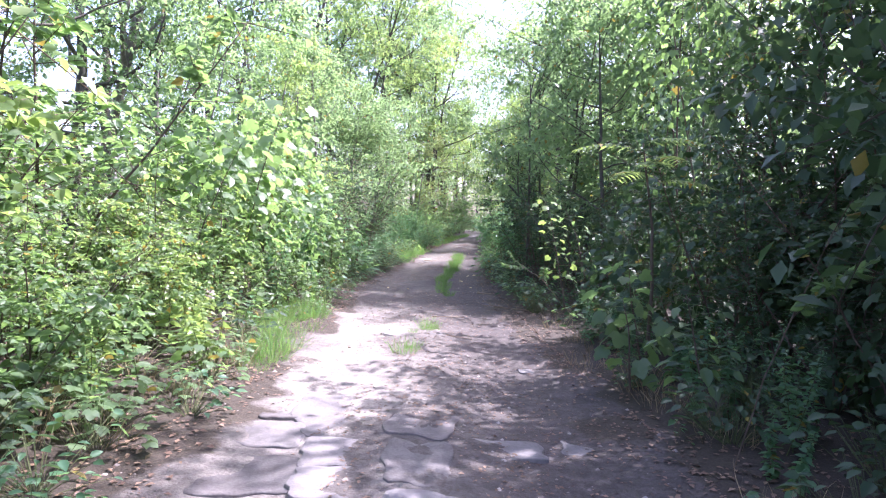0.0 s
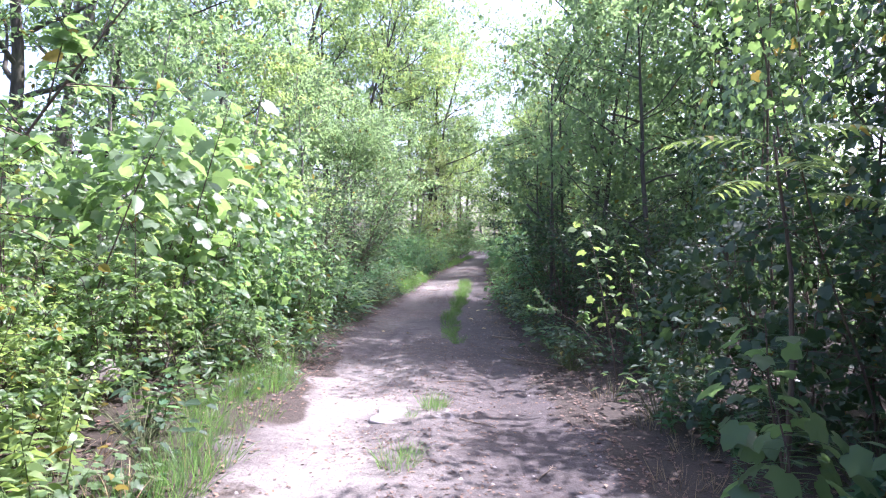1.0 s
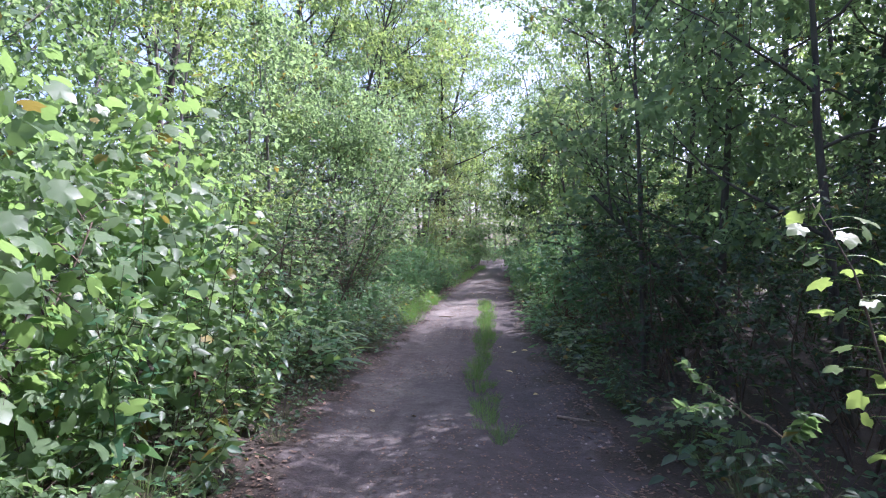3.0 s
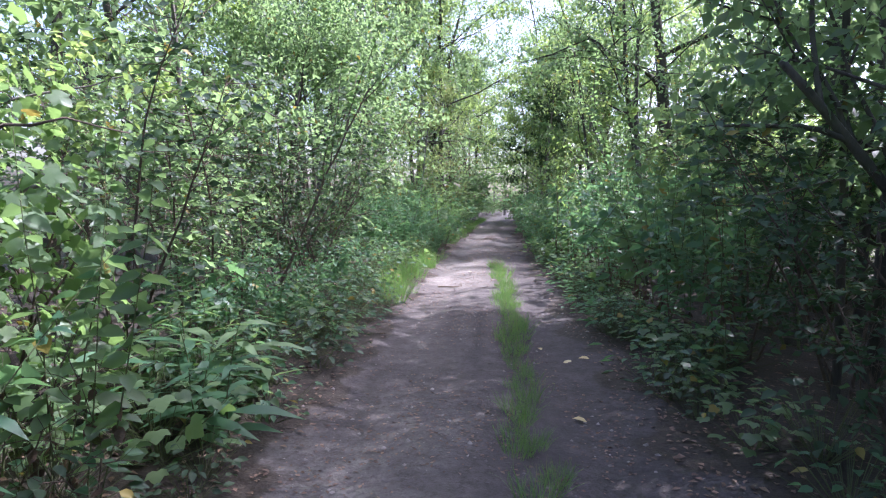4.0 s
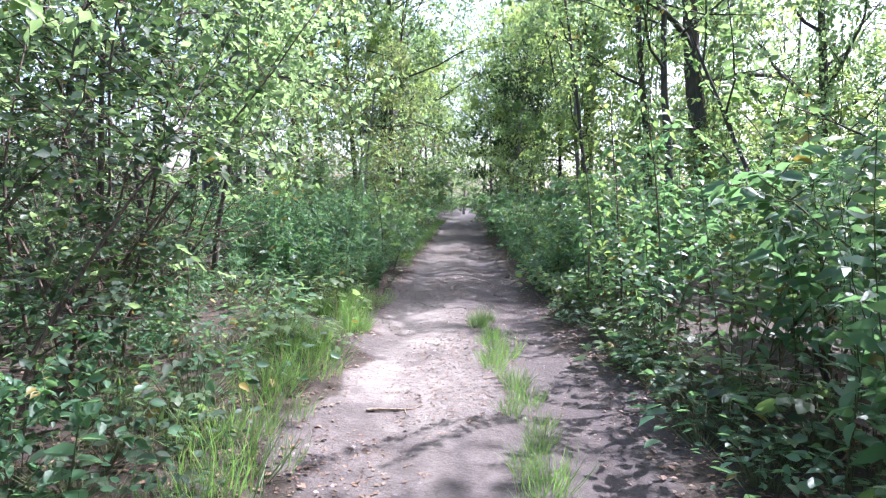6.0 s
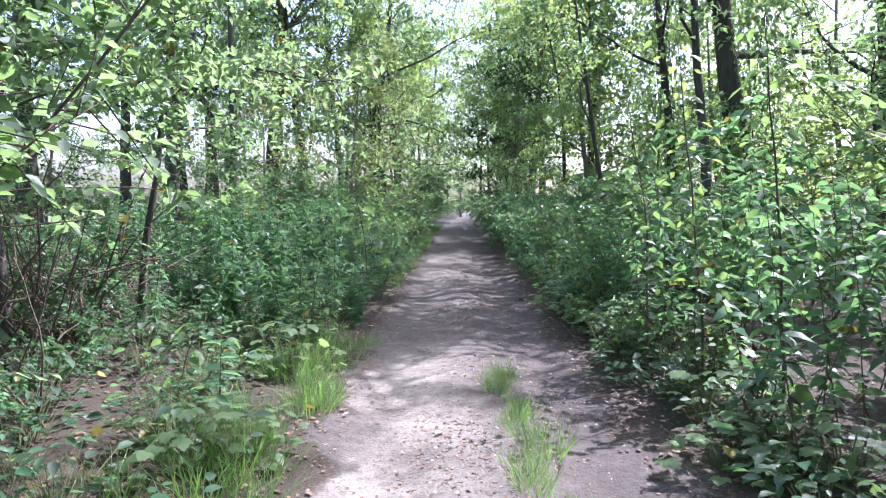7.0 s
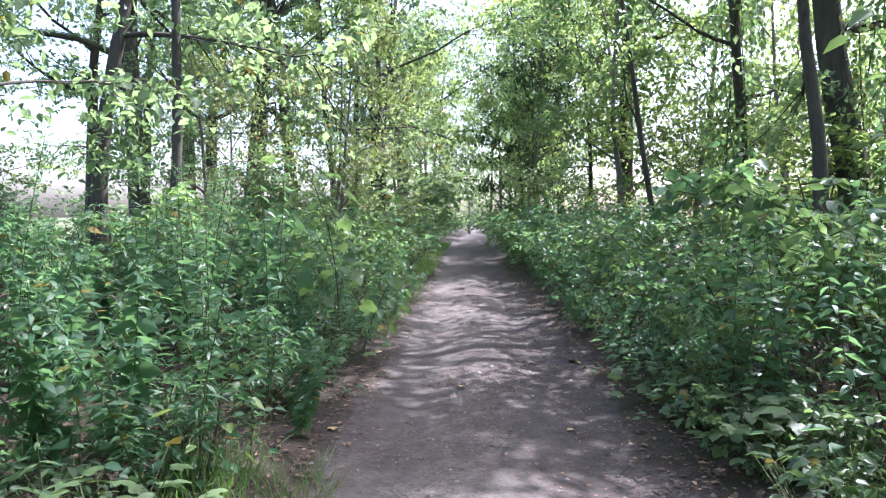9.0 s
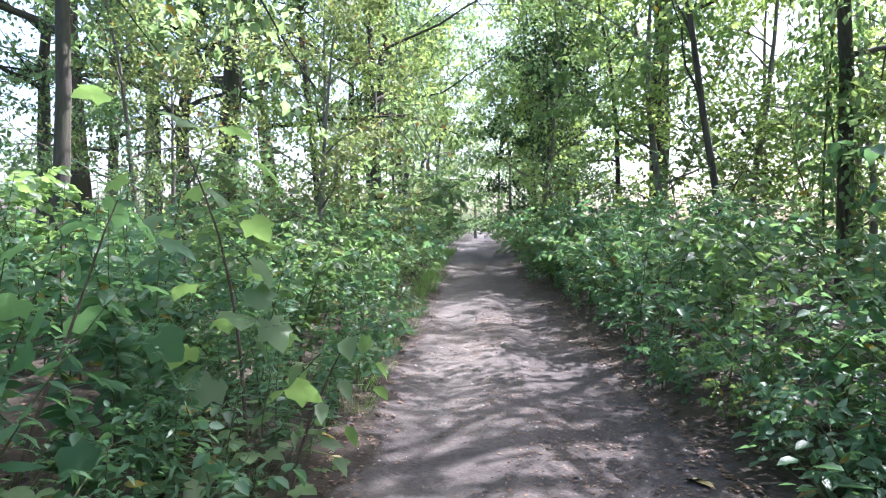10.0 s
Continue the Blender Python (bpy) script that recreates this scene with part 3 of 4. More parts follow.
mid_shrubs = Kind([lambda k=k: shrub(r_(40 + k), "waist-high green bush of broad oval leaves", 1.7, 1.15, 3, 20, 10, 0.11, OVATE, (LEAF_FORB, LEAF_SHRUB, LEAF_VINE)[k], STEM_GREEN, droop=0.5, name="low_bush", group="low bushes") for k in range(3)])
far_shrubs = Kind([lambda k=k: shrub(r_(50 + k), "rounded green bush at the edge of the wood", 2.4, 1.9, 3, 24, 12, 0.135, FOLD, (LEAF_SHRUB, LEAF_TREE)[k], STEM_BROWN, name="woodland_bush", group="bushes at the edge of the wood") for k in range(2)])
weeds = Kind([lambda k=k: forb(r_(60 + k), "upright green weed with narrow leaves up the stem", (1.3, 1.6, 1.1, 0.8)[k], (52, 52, 66, 70)[k], (0.12, 0.11, 0.13, 0.1)[k], (SPEAR, LANCE, OVATE, LANCE)[k], LEAF_FORB, (3, 3, 2, 2)[k], flower=k == 1) for k in range(4)])
near_weeds = Kind([lambda k=k: forb(r_(70 + k), "young broad-leaved weed beside the track", (0.55, 0.75, 0.5)[k], 12, (0.13, 0.12, 0.11)[k], (OVATE, LANCE, OVATE)[k], (LEAF_FORB, LEAF_VINE, LEAF_SHRUB)[k], 1, True) for k in range(3)])
reeds = Kind([lambda k=k: forb(r_(75 + k), "reedy weed with long pointed bright green leaves", (0.6, 0.75)[k], 13, 0.3, LANCE, (LEAF_VINE, LEAF_FORB)[k], 1, True, name="reedy_weed") for k in range(2)])
low_plants = Kind([lambda k=k: low_plant(r_(80 + k), "low creeping plant with dull green leaves", 44, (0.095, 0.08, 0.1)[k], 0.42, (LEAF_SHADED, LEAF_FORB, LEAF_VINE)[k], (OVATE, OVATE, LOBED)[k]) for k in range(3)])
verge_plants = Kind([lambda k=k: low_plant(r_(90 + k), "seedling with a few broad green leaves at the verge", 9, 0.1, 0.24, (LEAF_FORB, LEAF_VINE)[k], OVATE, True) for k in range(2)])
grass = Kind([lambda k=k: grass_clump(r_(100 + k), "clump of fresh green grass", 110, (0.3, 0.24, 0.36)[k], 0.19) for k in range(3)])
dry_grass = Kind([lambda k=k: grass_clump(r_(110 + k), "tuft of dry straw-coloured grass", 60, 0.26, 0.22, DRY_GRASS) for k in range(2)])
big_trees = Kind([lambda k=k: tree(r_(120 + k), "tall dark-barked tree with an open leafy crown", 14.0, 0.25, 0.27, 4.2, 12, 6700, 0.18, (LEAF_TREE, LEAF_LIT, LEAF_TREE)[k], BARK_DARK, clump=0.36) for k in range(3)])
young_trees = Kind([lambda k=k: tree(r_(130 + k), "slender young tree with light green leaves", 8.0, 0.075, 0.16, 2.3, 9, 4300, 0.145, (LEAF_TREE, LEAF_SHRUB, LEAF_LIT)[k], BARK_GREY, clump=0.27) for k in range(3)])
thicket_trees = Kind([lambda k=k: tree(r_(140 + k), "thin-stemmed tree with shade-darkened leaves in a dense thicket", 6.5, 0.055, 0.08, 1.8, 13, 4700, 0.14, LEAF_SHADED, BARK_DARK, clump=0.26) for k in range(2)])
open_trees = Kind([lambda k=k: tree(r_(125 + k), "dark-barked tree with a thin open crown", 14.0, 0.15, 0.3, 3.6, 12, 4200, 0.15, LEAF_LIT, BARK_DARK, clump=0.38) for k in range(1)])
slim_trees = Kind([lambda k=k: tree(r_(180 + k), "slim dark-stemmed tree with a spreading light crown", 13.0, 0.13, 0.3, 4.0, 12, 6000, 0.175, (LEAF_TREE, LEAF_LIT)[k], BARK_DARK, clump=0.38) for k in range(2)])
hollow_trees = Kind([lambda k=k: tree(r_(185 + k), "small dark tree arching over a hollow of dead stalks", 5.2, 0.05, 0.4, 2.0, 11, 5200, 0.1, LEAF_TREE, BARK_DARK, shp=OVATE, clump=0.28) for k in range(1)])
mounds = Kind([lambda k=k: vine_mound(r_(150 + k), "mound of broad-leaved climbing vine smothering dead brush", 3.4, 2.6, 2.6, 2400, 0.105) for k in range(2)])
shaded_mounds = Kind([lambda k=k: vine_mound(r_(160 + k), "shaded curtain of large-leaved vine over branches", 3.0, 2.4, 3.2, 1250, 0.13, LEAF_SHADED) for k in range(1)])
stem_trees = Kind([lambda k=k: tree(r_(190 + k), "thin-trunked small tree with pale grey-green leaves leaning over the track", 6.4, 0.06, 0.22, 1.9, 10, 4200, 0.12, LEAF_TREE, BARK_DARK, (-0.06, 0.0), clump=0.26) for k in range(2)])
high_trees = Kind([lambda k=k: tree(r_(197 + k), "tall tree with a high spreading crown over the track", 16.0, 0.11, 0.48, 4.6, 11, 7400, 0.18, (LEAF_TREE, LEAF_LIT)[k], BARK_DARK, clump=0.4) for k in range(2)])
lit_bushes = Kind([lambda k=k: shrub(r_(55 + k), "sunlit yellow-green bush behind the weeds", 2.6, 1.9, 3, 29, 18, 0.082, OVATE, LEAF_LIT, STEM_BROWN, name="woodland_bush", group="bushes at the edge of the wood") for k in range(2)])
rusty_trees = Kind([lambda k=k: tree(r_(195 + k), "small bushy tree with rusty yellow-green leaves", 5.6, 0.07, 0.1, 2.1, 12, 5600, 0.12, LEAF_RUSTY, BARK_GREY, clump=0.3) for k in range(1)])
bright_weeds = Kind([lambda k=k: forb(r_(68 + k), "sunny yellow-green weed with pointed leaves at the verge", (1.0, 0.8, 1.1)[k], (40, 34, 44)[k], (0.12, 0.14, 0.1)[k], (SPEAR, SPEAR, LANCE)[k], (LEAF_YELLOW, LEAF_VINE, LEAF_VINE)[k], (3, 2, 2)[k], bare=0.15, withered=4) for k in range(3)])
tall_clumps = Kind([lambda k=k: forb(r_(65 + k), "clump of tall weeds with broad pointed leaves and withered lower stems", (2.2, 2.5, 1.9)[k], (34, 36, 32)[k], (0.15, 0.14, 0.16)[k], (SPEAR, OVATE, SPEAR)[k], (LEAF_FORB, LEAF_SHRUB, LEAF_FORB)[k], 5, flower=k == 0, bare=0.22, withered=8) for k in range(3)])
foot_plants = Kind([lambda k=k: low_plant(r_(85 + k), "dark glossy broad-leaved plant at the foot of the weeds", 40, (0.12, 0.1)[k], 0.4, (LEAF_FORB, LEAF_SHADED)[k], OVATE) for k in range(2)])
brush = Kind([lambda k=k: dry_tangle(r_(170 + k), "tangle of bare dry brown stalks", 1.5, 8, 0.5) for k in range(2)])


def row(kind, side, y0, y1, step, off0, off1, s0=0.85, s1=1.15, sink=0.04, which=None):
    """Plants along one side of the track, off0 to off1 metres out from its edge."""
    r = r_(int(y0 * 10 + 500) * 7 + int(off0 * 100) * 13 + int(step * 100) + (side == "left") * 5)
    y = y0
    while y < y1:
        yy = y + r.uniform(-0.4, 0.4) * step
        y += step
        off = r.uniform(off0, off1)
        x = float(left_edge(yy)) - off if side == "left" else float(right_edge(yy)) + off
        k = which if isinstance(which, int) else int(r.choice(which if which else range(len(kind.makes))))
        kind.plant(spot(x, yy, r.uniform(0, 360), r.uniform(s0, s1), sink, r.uniform(-4, 4), r.uniform(-4, 4), r.uniform(0.9, 1.12)), k)


def stand(kind, places):
    for x, y, turn, s in places:
        kind.plant(spot(x, y, turn, s))


# left side, from the start onwards
row(bright_shrubs, "left", 3.5, 10.0, 0.95, 1.7, 2.5, 0.9, 1.15)
row(bright_shrubs, "left", 10.3, 13.0, 0.9, 1.7, 2.5, 0.45, 0.62)
row(bright_shrubs, "left", 4.0, 11.8, 1.2, 2.6, 3.6, 1.3, 1.55, which=(0, 0, 1))
row(bright_shrubs, "left", 10.4, 14.4, 1.2, 3.2, 4.4, 0.85, 1.0)
row(dark_shrubs, "left", 5.0, 20.0, 1.7, 4.8, 6.5, 0.95, 1.2, which=(0, 1))
row(mid_shrubs, "left", 5.0, 14.0, 0.6, 0.8, 1.4, 0.45, 0.7, which=(1, 2))
row(bright_shrubs, "left", 4.0, 13.4, 0.6, 0.9, 1.5, 0.4, 0.62, which=(0, 1))
row(mid_shrubs, "left", 10.5, 14.0, 0.5, 1.5, 2.4, 0.55, 0.8, which=2)
row(bright_weeds, "left", 7.4, 14.0, 0.42, 0.35, 1.1, 0.6, 1.05)
row(bright_weeds, "left", 14.0, 19.0, 0.6, 0.25, 0.7, 0.5, 0.9, which=(1, 2))
stand(mounds, ((-4.0, 14.6, 80, 1.2), (-4.2, 17.2, 100, 1.25), (-4.4, 19.2, 70, 0.95)))
row(mid_shrubs, "left", 13.8, 18.4, 1.0, 0.6, 1.0, 0.5, 0.8, which=(1, 2))
row(dark_shrubs, "left", 20.8, 27.4, 0.9, 1.3, 2.0, 0.75, 1.0, which=(0, 2, 2))
row(dark_shrubs, "left", 20.5, 27.0, 1.3, 2.8, 4.6, 0.9, 1.2, which=(0, 1, 2))
row(mid_shrubs, "left", 21.2, 25.2, 0.5, 0.6, 1.5, 0.4, 0.62, which=0)
row(low_plants, "left", 19.5, 26.0, 0.4, 0.2, 0.9, 0.8, 1.2, which=(0, 1))
row(weeds, "left", 21.0, 24.0, 0.5, 0.4, 0.9, 0.5, 0.7)
row(weeds, "left", 30.6, 36.0, 0.42, 0.5, 1.2, 0.8, 1.1)
row(weeds, "left", 31.2, 38.0, 0.4, 0.15, 0.5, 0.45, 0.7)
row(mid_shrubs, "left", 30.8, 36.0, 1.1, 0.5, 0.9, 0.4, 0.6, which=0)
row(mid_shrubs, "left", 27.0, 31.2, 0.7, 2.6, 3.8, 0.35, 0.6, which=0)
row(low_plants, "left", 26.0, 31.4, 0.4, 0.9, 2.8, 0.8, 1.2, which=(0, 1))
row(dark_shrubs, "left", 27.6, 31.5, 1.0, 3.0, 5.0, 0.8, 1.0)
row(weeds, "left", 30.0, 32.2, 0.26, 0.9, 2.6, 0.7, 1.05)
row(weeds, "left", 30.8, 40.0, 0.42, 1.2, 2.2, 0.95, 1.25)
row(weeds, "left", 31.5, 46.0, 0.75, 2.2, 3.6, 1.0, 1.3)
row(mid_shrubs, "left", 36.5, 48.0, 1.1, 1.6, 4.2, 0.8, 1.25)
row(mid_shrubs, "left", 30.0, 37.0, 0.75, 2.8, 4.8, 0.6, 0.9, which=0)
row(low_plants, "left", 29.5, 34.0, 0.6, 2.2, 4.0, 1.0, 1.4, which=1)
row(weeds, "left", 32.0, 36.5, 0.34, 1.0, 3.2, 0.9, 1.2, which=(0, 1))
row(mid_shrubs, "left", 35.0, 52.0, 0.9, 0.5, 1.1, 0.7, 1.0)
row(far_shrubs, "left", 32.0, 50.0, 1.6, 4.0, 7.5, 0.55, 1.05)
stand(far_shrubs, ((-6.3, 31.8, 20, 0.55), (-5.5, 33.0, 110, 0.6), (-7.2, 33.4, 200, 0.65), (-5.6, 30.4, 290, 0.45), (-6.6, 35.4, 70, 0.7)))
stand(far_shrubs, ((-4.8, 43.6, 0, 1.6), (-4.5, 46.6, 70, 2.0), (-3.9, 50.0, 140, 1.9), (-4.4, 53.0, 200, 1.9)))
row(far_shrubs, "left", 28.0, 46.0, 1.5, 6.0, 9.5, 0.6, 0.9, which=1)
row(far_shrubs, "left", 44.0, 70.0, 1.7, 1.2, 2.4, 0.8, 1.2)
row(far_shrubs, "left", 70.0, 112.0, 3.5, 1.0, 2.4, 0.9, 1.4)
row(far_shrubs, "left", 50.0, 90.0, 6.0, 4.0, 8.0, 1.0, 1.5)
row(far_shrubs, "left", 34.0, 66.0, 3.2, 13.0, 16.0, 1.1, 1.5, which=1)

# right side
# vine curtains in the darkened leaf that carries this side's shade
row(shaded_mounds, "right", 4.6, 13.2, 1.5, 2.3, 3.0, 0.9, 1.15)
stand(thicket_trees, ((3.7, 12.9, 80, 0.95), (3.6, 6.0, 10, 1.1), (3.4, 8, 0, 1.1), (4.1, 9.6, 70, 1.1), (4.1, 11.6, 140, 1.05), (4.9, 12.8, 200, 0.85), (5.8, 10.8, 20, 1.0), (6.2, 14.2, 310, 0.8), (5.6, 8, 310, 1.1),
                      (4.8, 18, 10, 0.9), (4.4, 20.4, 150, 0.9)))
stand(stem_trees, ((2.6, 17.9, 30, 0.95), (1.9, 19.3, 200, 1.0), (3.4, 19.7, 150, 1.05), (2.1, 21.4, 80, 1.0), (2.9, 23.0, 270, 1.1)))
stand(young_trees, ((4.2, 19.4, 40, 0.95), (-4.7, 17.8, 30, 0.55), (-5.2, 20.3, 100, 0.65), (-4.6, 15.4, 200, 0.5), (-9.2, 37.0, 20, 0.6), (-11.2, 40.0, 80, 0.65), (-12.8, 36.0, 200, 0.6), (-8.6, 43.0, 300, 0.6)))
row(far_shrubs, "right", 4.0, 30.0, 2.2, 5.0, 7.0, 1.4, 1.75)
# unseen row behind the thicket, added to block sky light from the right
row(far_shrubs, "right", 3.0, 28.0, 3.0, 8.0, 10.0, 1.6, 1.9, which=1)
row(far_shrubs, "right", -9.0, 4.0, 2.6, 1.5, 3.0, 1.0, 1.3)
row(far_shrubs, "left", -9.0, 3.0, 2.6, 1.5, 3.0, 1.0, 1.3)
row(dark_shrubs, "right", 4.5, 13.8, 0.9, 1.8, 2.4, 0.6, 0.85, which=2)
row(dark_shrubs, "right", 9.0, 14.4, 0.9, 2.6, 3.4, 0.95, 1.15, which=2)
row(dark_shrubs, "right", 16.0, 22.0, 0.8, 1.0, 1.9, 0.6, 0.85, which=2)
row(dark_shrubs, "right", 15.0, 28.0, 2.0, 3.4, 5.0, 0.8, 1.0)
stand(shaded_mounds, ((2.6, 13.3, 10, 0.8), (2.25, 15.6, 75, 0.6)))
row(weeds, "right", 9.2, 14.0, 0.3, 0.5, 1.2, 0.4, 0.65)
row(tall_clumps, "right", 21.6, 34.0, 0.62, 0.6, 1.15, 0.7, 0.98)
row(foot_plants, "right", 21.0, 34.0, 0.36, 0.12, 0.6, 0.7, 1.15)
row(tall_clumps, "right", 24.0, 34.0, 1.0, 1.3, 2.2, 0.95, 1.2)
row(mid_shrubs, "right", 22.0, 34.0, 1.3, 1.9, 3.0, 1.1, 1.5)
row(mid_shrubs, "right", 33.0, 50.0, 0.85, 0.5, 1.1, 0.7, 1.0)
row(mid_shrubs, "right", 33.0, 48.0, 1.35, 1.6, 3.2, 0.95, 1.3)
row(weeds, "right", 33.0, 46.0, 0.45, 0.35, 1.1, 0.75, 1.1, which=(0, 1, 3))
row(mid_shrubs, "right", 30.0, 36.0, 0.8, 0.35, 0.7, 0.4, 0.6)
row(far_shrubs, "right", 30.0, 70.0, 2.6, 3.2, 5.5, 0.8, 1.15)
row(far_shrubs, "right", 48.0, 112.0, 2.8, 0.8, 2.2, 0.8, 1.3)

# trees: x, y, turn, size
stand(big_trees, ((-10.3, 49.0, 0, 1.1), (-10.4, 51.2, 140, 1.05), (-14.2, 50.0, 70, 1.0), (-14.1, 53.5, 200, 0.9), (-6.0, 60.0, 40, 1.0), (-4.6, 70.0, 90, 1.0),
                  (-3.5, 82.0, 10, 1.1), (-19.0, 44.0, 100, 0.95), (-13.0, 34.0, 260, 0.85), (-11.5, 24.0, 30, 0.8), (-13.5, 14.0, 150, 0.8), (-9.0, 18.5, 210, 0.7)))
for x, y, turn, size in ((-7.0, 37.5, 0, 1.05), (-8.4, 26.0, 80, 0.95), (-9.6, 30.4, 160, 1.0), (-7.8, 14.6, 250, 0.75), (-4.3, 52.5, 40, 1.3), (-3.6, 58.0, 210, 1.25), (-9.0, 21.5, 300, 0.9)):
    slim_trees.plant(spot(x, y, turn, size), 0)
stand(high_trees, ((-4.8, 46.0, 0, 1.0), (-5.6, 37.0, 240, 0.85), (2.6, 61.0, 60, 1.15)))
stand(big_trees, ((-9.5, 44.0, 20, 1.15), (-11.0, 39.0, 130, 1.1)))
stand(rusty_trees, ((-4.0, 42.4, 0, 0.95), (-5.8, 40.4, 130, 0.75)))
stand(open_trees, ((4.6, 40.3, 0, 0.85),))
stand(lit_bushes, ((3.4, 24.6, 10, 1.3), (4.2, 27.4, 100, 1.6), (3.9, 30.4, 220, 1.4), (5.2, 25.6, 40, 1.8)))
slim_trees.plant(spot(6.2, 22.0, 130, 0.9), 0)
slim_trees.plant(spot(5.6, 26.4, 230, 0.95), 0)
slim_trees.plant(spot(3.4, 35.9, 70, 0.85), 0)
slim_trees.plant(spot(3.9, 26.2, 20, 1.0), 0)
stand(slim_trees, ((7.2, 26.6, 60, 1.0), (6.6, 25.0, 100, 0.8), (8.4, 29.4, 200, 0.85)))
stand(big_trees, ((7, 36.1, 220, 0.65), (5.2, 37.6, 45, 1.1), (5.1, 12.9, 60, 0.8), (9.5, 18.6, 90, 0.72), (8, 7.6, 180, 0.72), (4.9, 50.0, 60, 1.3), (-7.6, 47.0, 130, 1.3), (-6.2, 47.5, 33, 0.95), (-5.0, 57.0, 250, 1.0), (3.2, 57.0, 99, 1.0),
                  (4.8, 62.0, 130, 1.0), (6.0, 74.0, 10, 1.1), (8.5, 98.0, 80, 1.1), (-1.5, 124.0, 0, 1.2), (-7.0, 112.0, 99, 1.2)))
stand(young_trees, ((-4.6, 45.0, 0, 0.85), (-6.0, 39.5, 90, 0.7), (-3.8, 57.5, 20, 1.15), (-7.0, 27.0, 30, 0.85), (-6.5, 22.5, 10, 0.95), (-7.2, 19.5, 70, 0.9),
                    (-8.2, 11.0, 70, 0.8), (-7.6, 6.5, 170, 0.75), (3.9, 46.5, 10, 1.4), (3.0, 62.0, 300, 1.2),
                    (6.5, 13.0, 20, 0.8), (4.0, 80.0, 20, 1.3)))
stand(young_trees, ((-2.2, 74.0, 220, 1.2), (-0.6, 90.0, 40, 1.3), (6.2, 90.0, 140, 1.4), (-9.0, 31.0, 0, 0.8), (-5.0, 24.0, 100, 0.75)))

stand(far_shrubs, ((-4.5, 112, 0, 1.8), (-2.0, 116, 60, 1.9), (0.5, 119, 120, 1.9), (3.5, 122, 10, 1.9), (6.0, 120, 200, 2.0), (8.5, 117, 300, 2.0)))
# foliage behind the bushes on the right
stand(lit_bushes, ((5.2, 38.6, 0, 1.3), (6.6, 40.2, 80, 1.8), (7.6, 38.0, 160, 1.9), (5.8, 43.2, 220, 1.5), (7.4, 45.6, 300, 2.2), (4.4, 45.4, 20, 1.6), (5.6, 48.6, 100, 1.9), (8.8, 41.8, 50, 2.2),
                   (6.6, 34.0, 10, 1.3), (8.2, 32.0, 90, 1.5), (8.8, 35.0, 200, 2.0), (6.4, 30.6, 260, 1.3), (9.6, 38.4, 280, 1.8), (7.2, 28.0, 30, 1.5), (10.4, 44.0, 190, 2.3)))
for x, y, turn, size in ((7.0, 47.5, 130, 1.2), (5.6, 45.4, 20, 1.25), (6.9, 43.2, 200, 1.1), (4.6, 48.8, 300, 1.3), (8.6, 46.2, 80, 1.3), (9.0, 40.6, 150, 1.2)):
    young_trees.plant(spot(x, y, turn, size), 2)
stand(young_trees, ((10.6, 35.0, 200, 0.9),))
# crowns that meet over the far track
stand(thicket_trees, ((2.6, 55.0, 40, 1.35), (3.3, 57.0, 160, 1.45)))
stand(slim_trees, ((3.9, 50.5, 200, 0.8), (-3.6, 48.6, 60, 1.1), (2.6, 58.5, 20, 0.9), (-2.6, 66.5, 140, 0.9), (3.4, 68.0, 250, 1.0), (1.9, 78.0, 100, 1.0)))
stand(young_trees, ((2.0, 54.0, 10, 1.35), (-2.5, 61.0, 80, 1.4), (1.9, 66.0, 150, 1.5), (0.6, 86.0, 200, 1.5), (3.0, 74.0, 290, 1.5)))
# the wood behind on the right
stand(slim_trees, ((11.5, 31.0, 0, 0.8), (13.5, 50.0, 250, 0.8), (9.6, 24.0, 140, 0.8)))
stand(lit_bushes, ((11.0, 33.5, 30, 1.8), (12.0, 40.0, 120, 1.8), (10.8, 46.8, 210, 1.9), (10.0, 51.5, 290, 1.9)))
# verges
row(grass, "left", 10.9, 14.5, 0.2, 0.0, 0.4, 0.6, 1.0)
row(low_plants, "left", 7.6, 11.5, 0.4, 0.1, 0.6, 0.6, 1.0, which=(1, 2))
row(grass, "left", 11.0, 16.0, 0.24, 0.15, 0.6, 0.5, 0.85)
row(grass, "left", 24.6, 31.0, 0.2, 0.0, 0.5, 0.75, 1.25)
row(grass, "left", 26.0, 31.0, 0.5, 0.4, 1.1, 0.6, 1.0)
row(grass, "left", 35.0, 60.0, 0.6, 0.05, 0.3, 0.8, 1.2)
row(dry_grass, "right", 8.0, 15.0, 0.8, 0.1, 0.8, 0.8, 1.2)
row(dry_grass, "left", 7.0, 12.0, 0.4, 0.2, 1.2, 0.8, 1.2)
row(low_plants, "right", 7.0, 16.0, 0.33, 0.4, 1.5, 0.8, 1.3, which=0)
row(low_plants, "right", 16.0, 34.0, 0.36, 0.2, 0.9, 0.7, 1.2)
row(low_plants, "left", 7.5, 20.0, 0.33, 0.4, 1.4, 0.8, 1.3)
row(low_plants, "left", 20.0, 36.0, 0.45, 0.25, 1.1, 0.7, 1.2)
row(low_plants, "left", 13.6, 26.0, 0.48, 0.0, 0.45, 0.55, 0.85, which=(0, 1))
row(low_plants, "left", 26.6, 31.2, 0.4, 0.5, 1.7, 0.8, 1.25, which=(0, 1))
row(mid_shrubs, "left", 26.8, 31.0, 0.6, 1.3, 2.4, 0.28, 0.42, which=0)
row(near_weeds, "left", 8.0, 36.0, 1.9, 0.5, 1.4, 0.8, 1.2)
row(near_weeds, "right", 8.0, 36.0, 1.9, 0.6, 1.5, 0.8, 1.2)
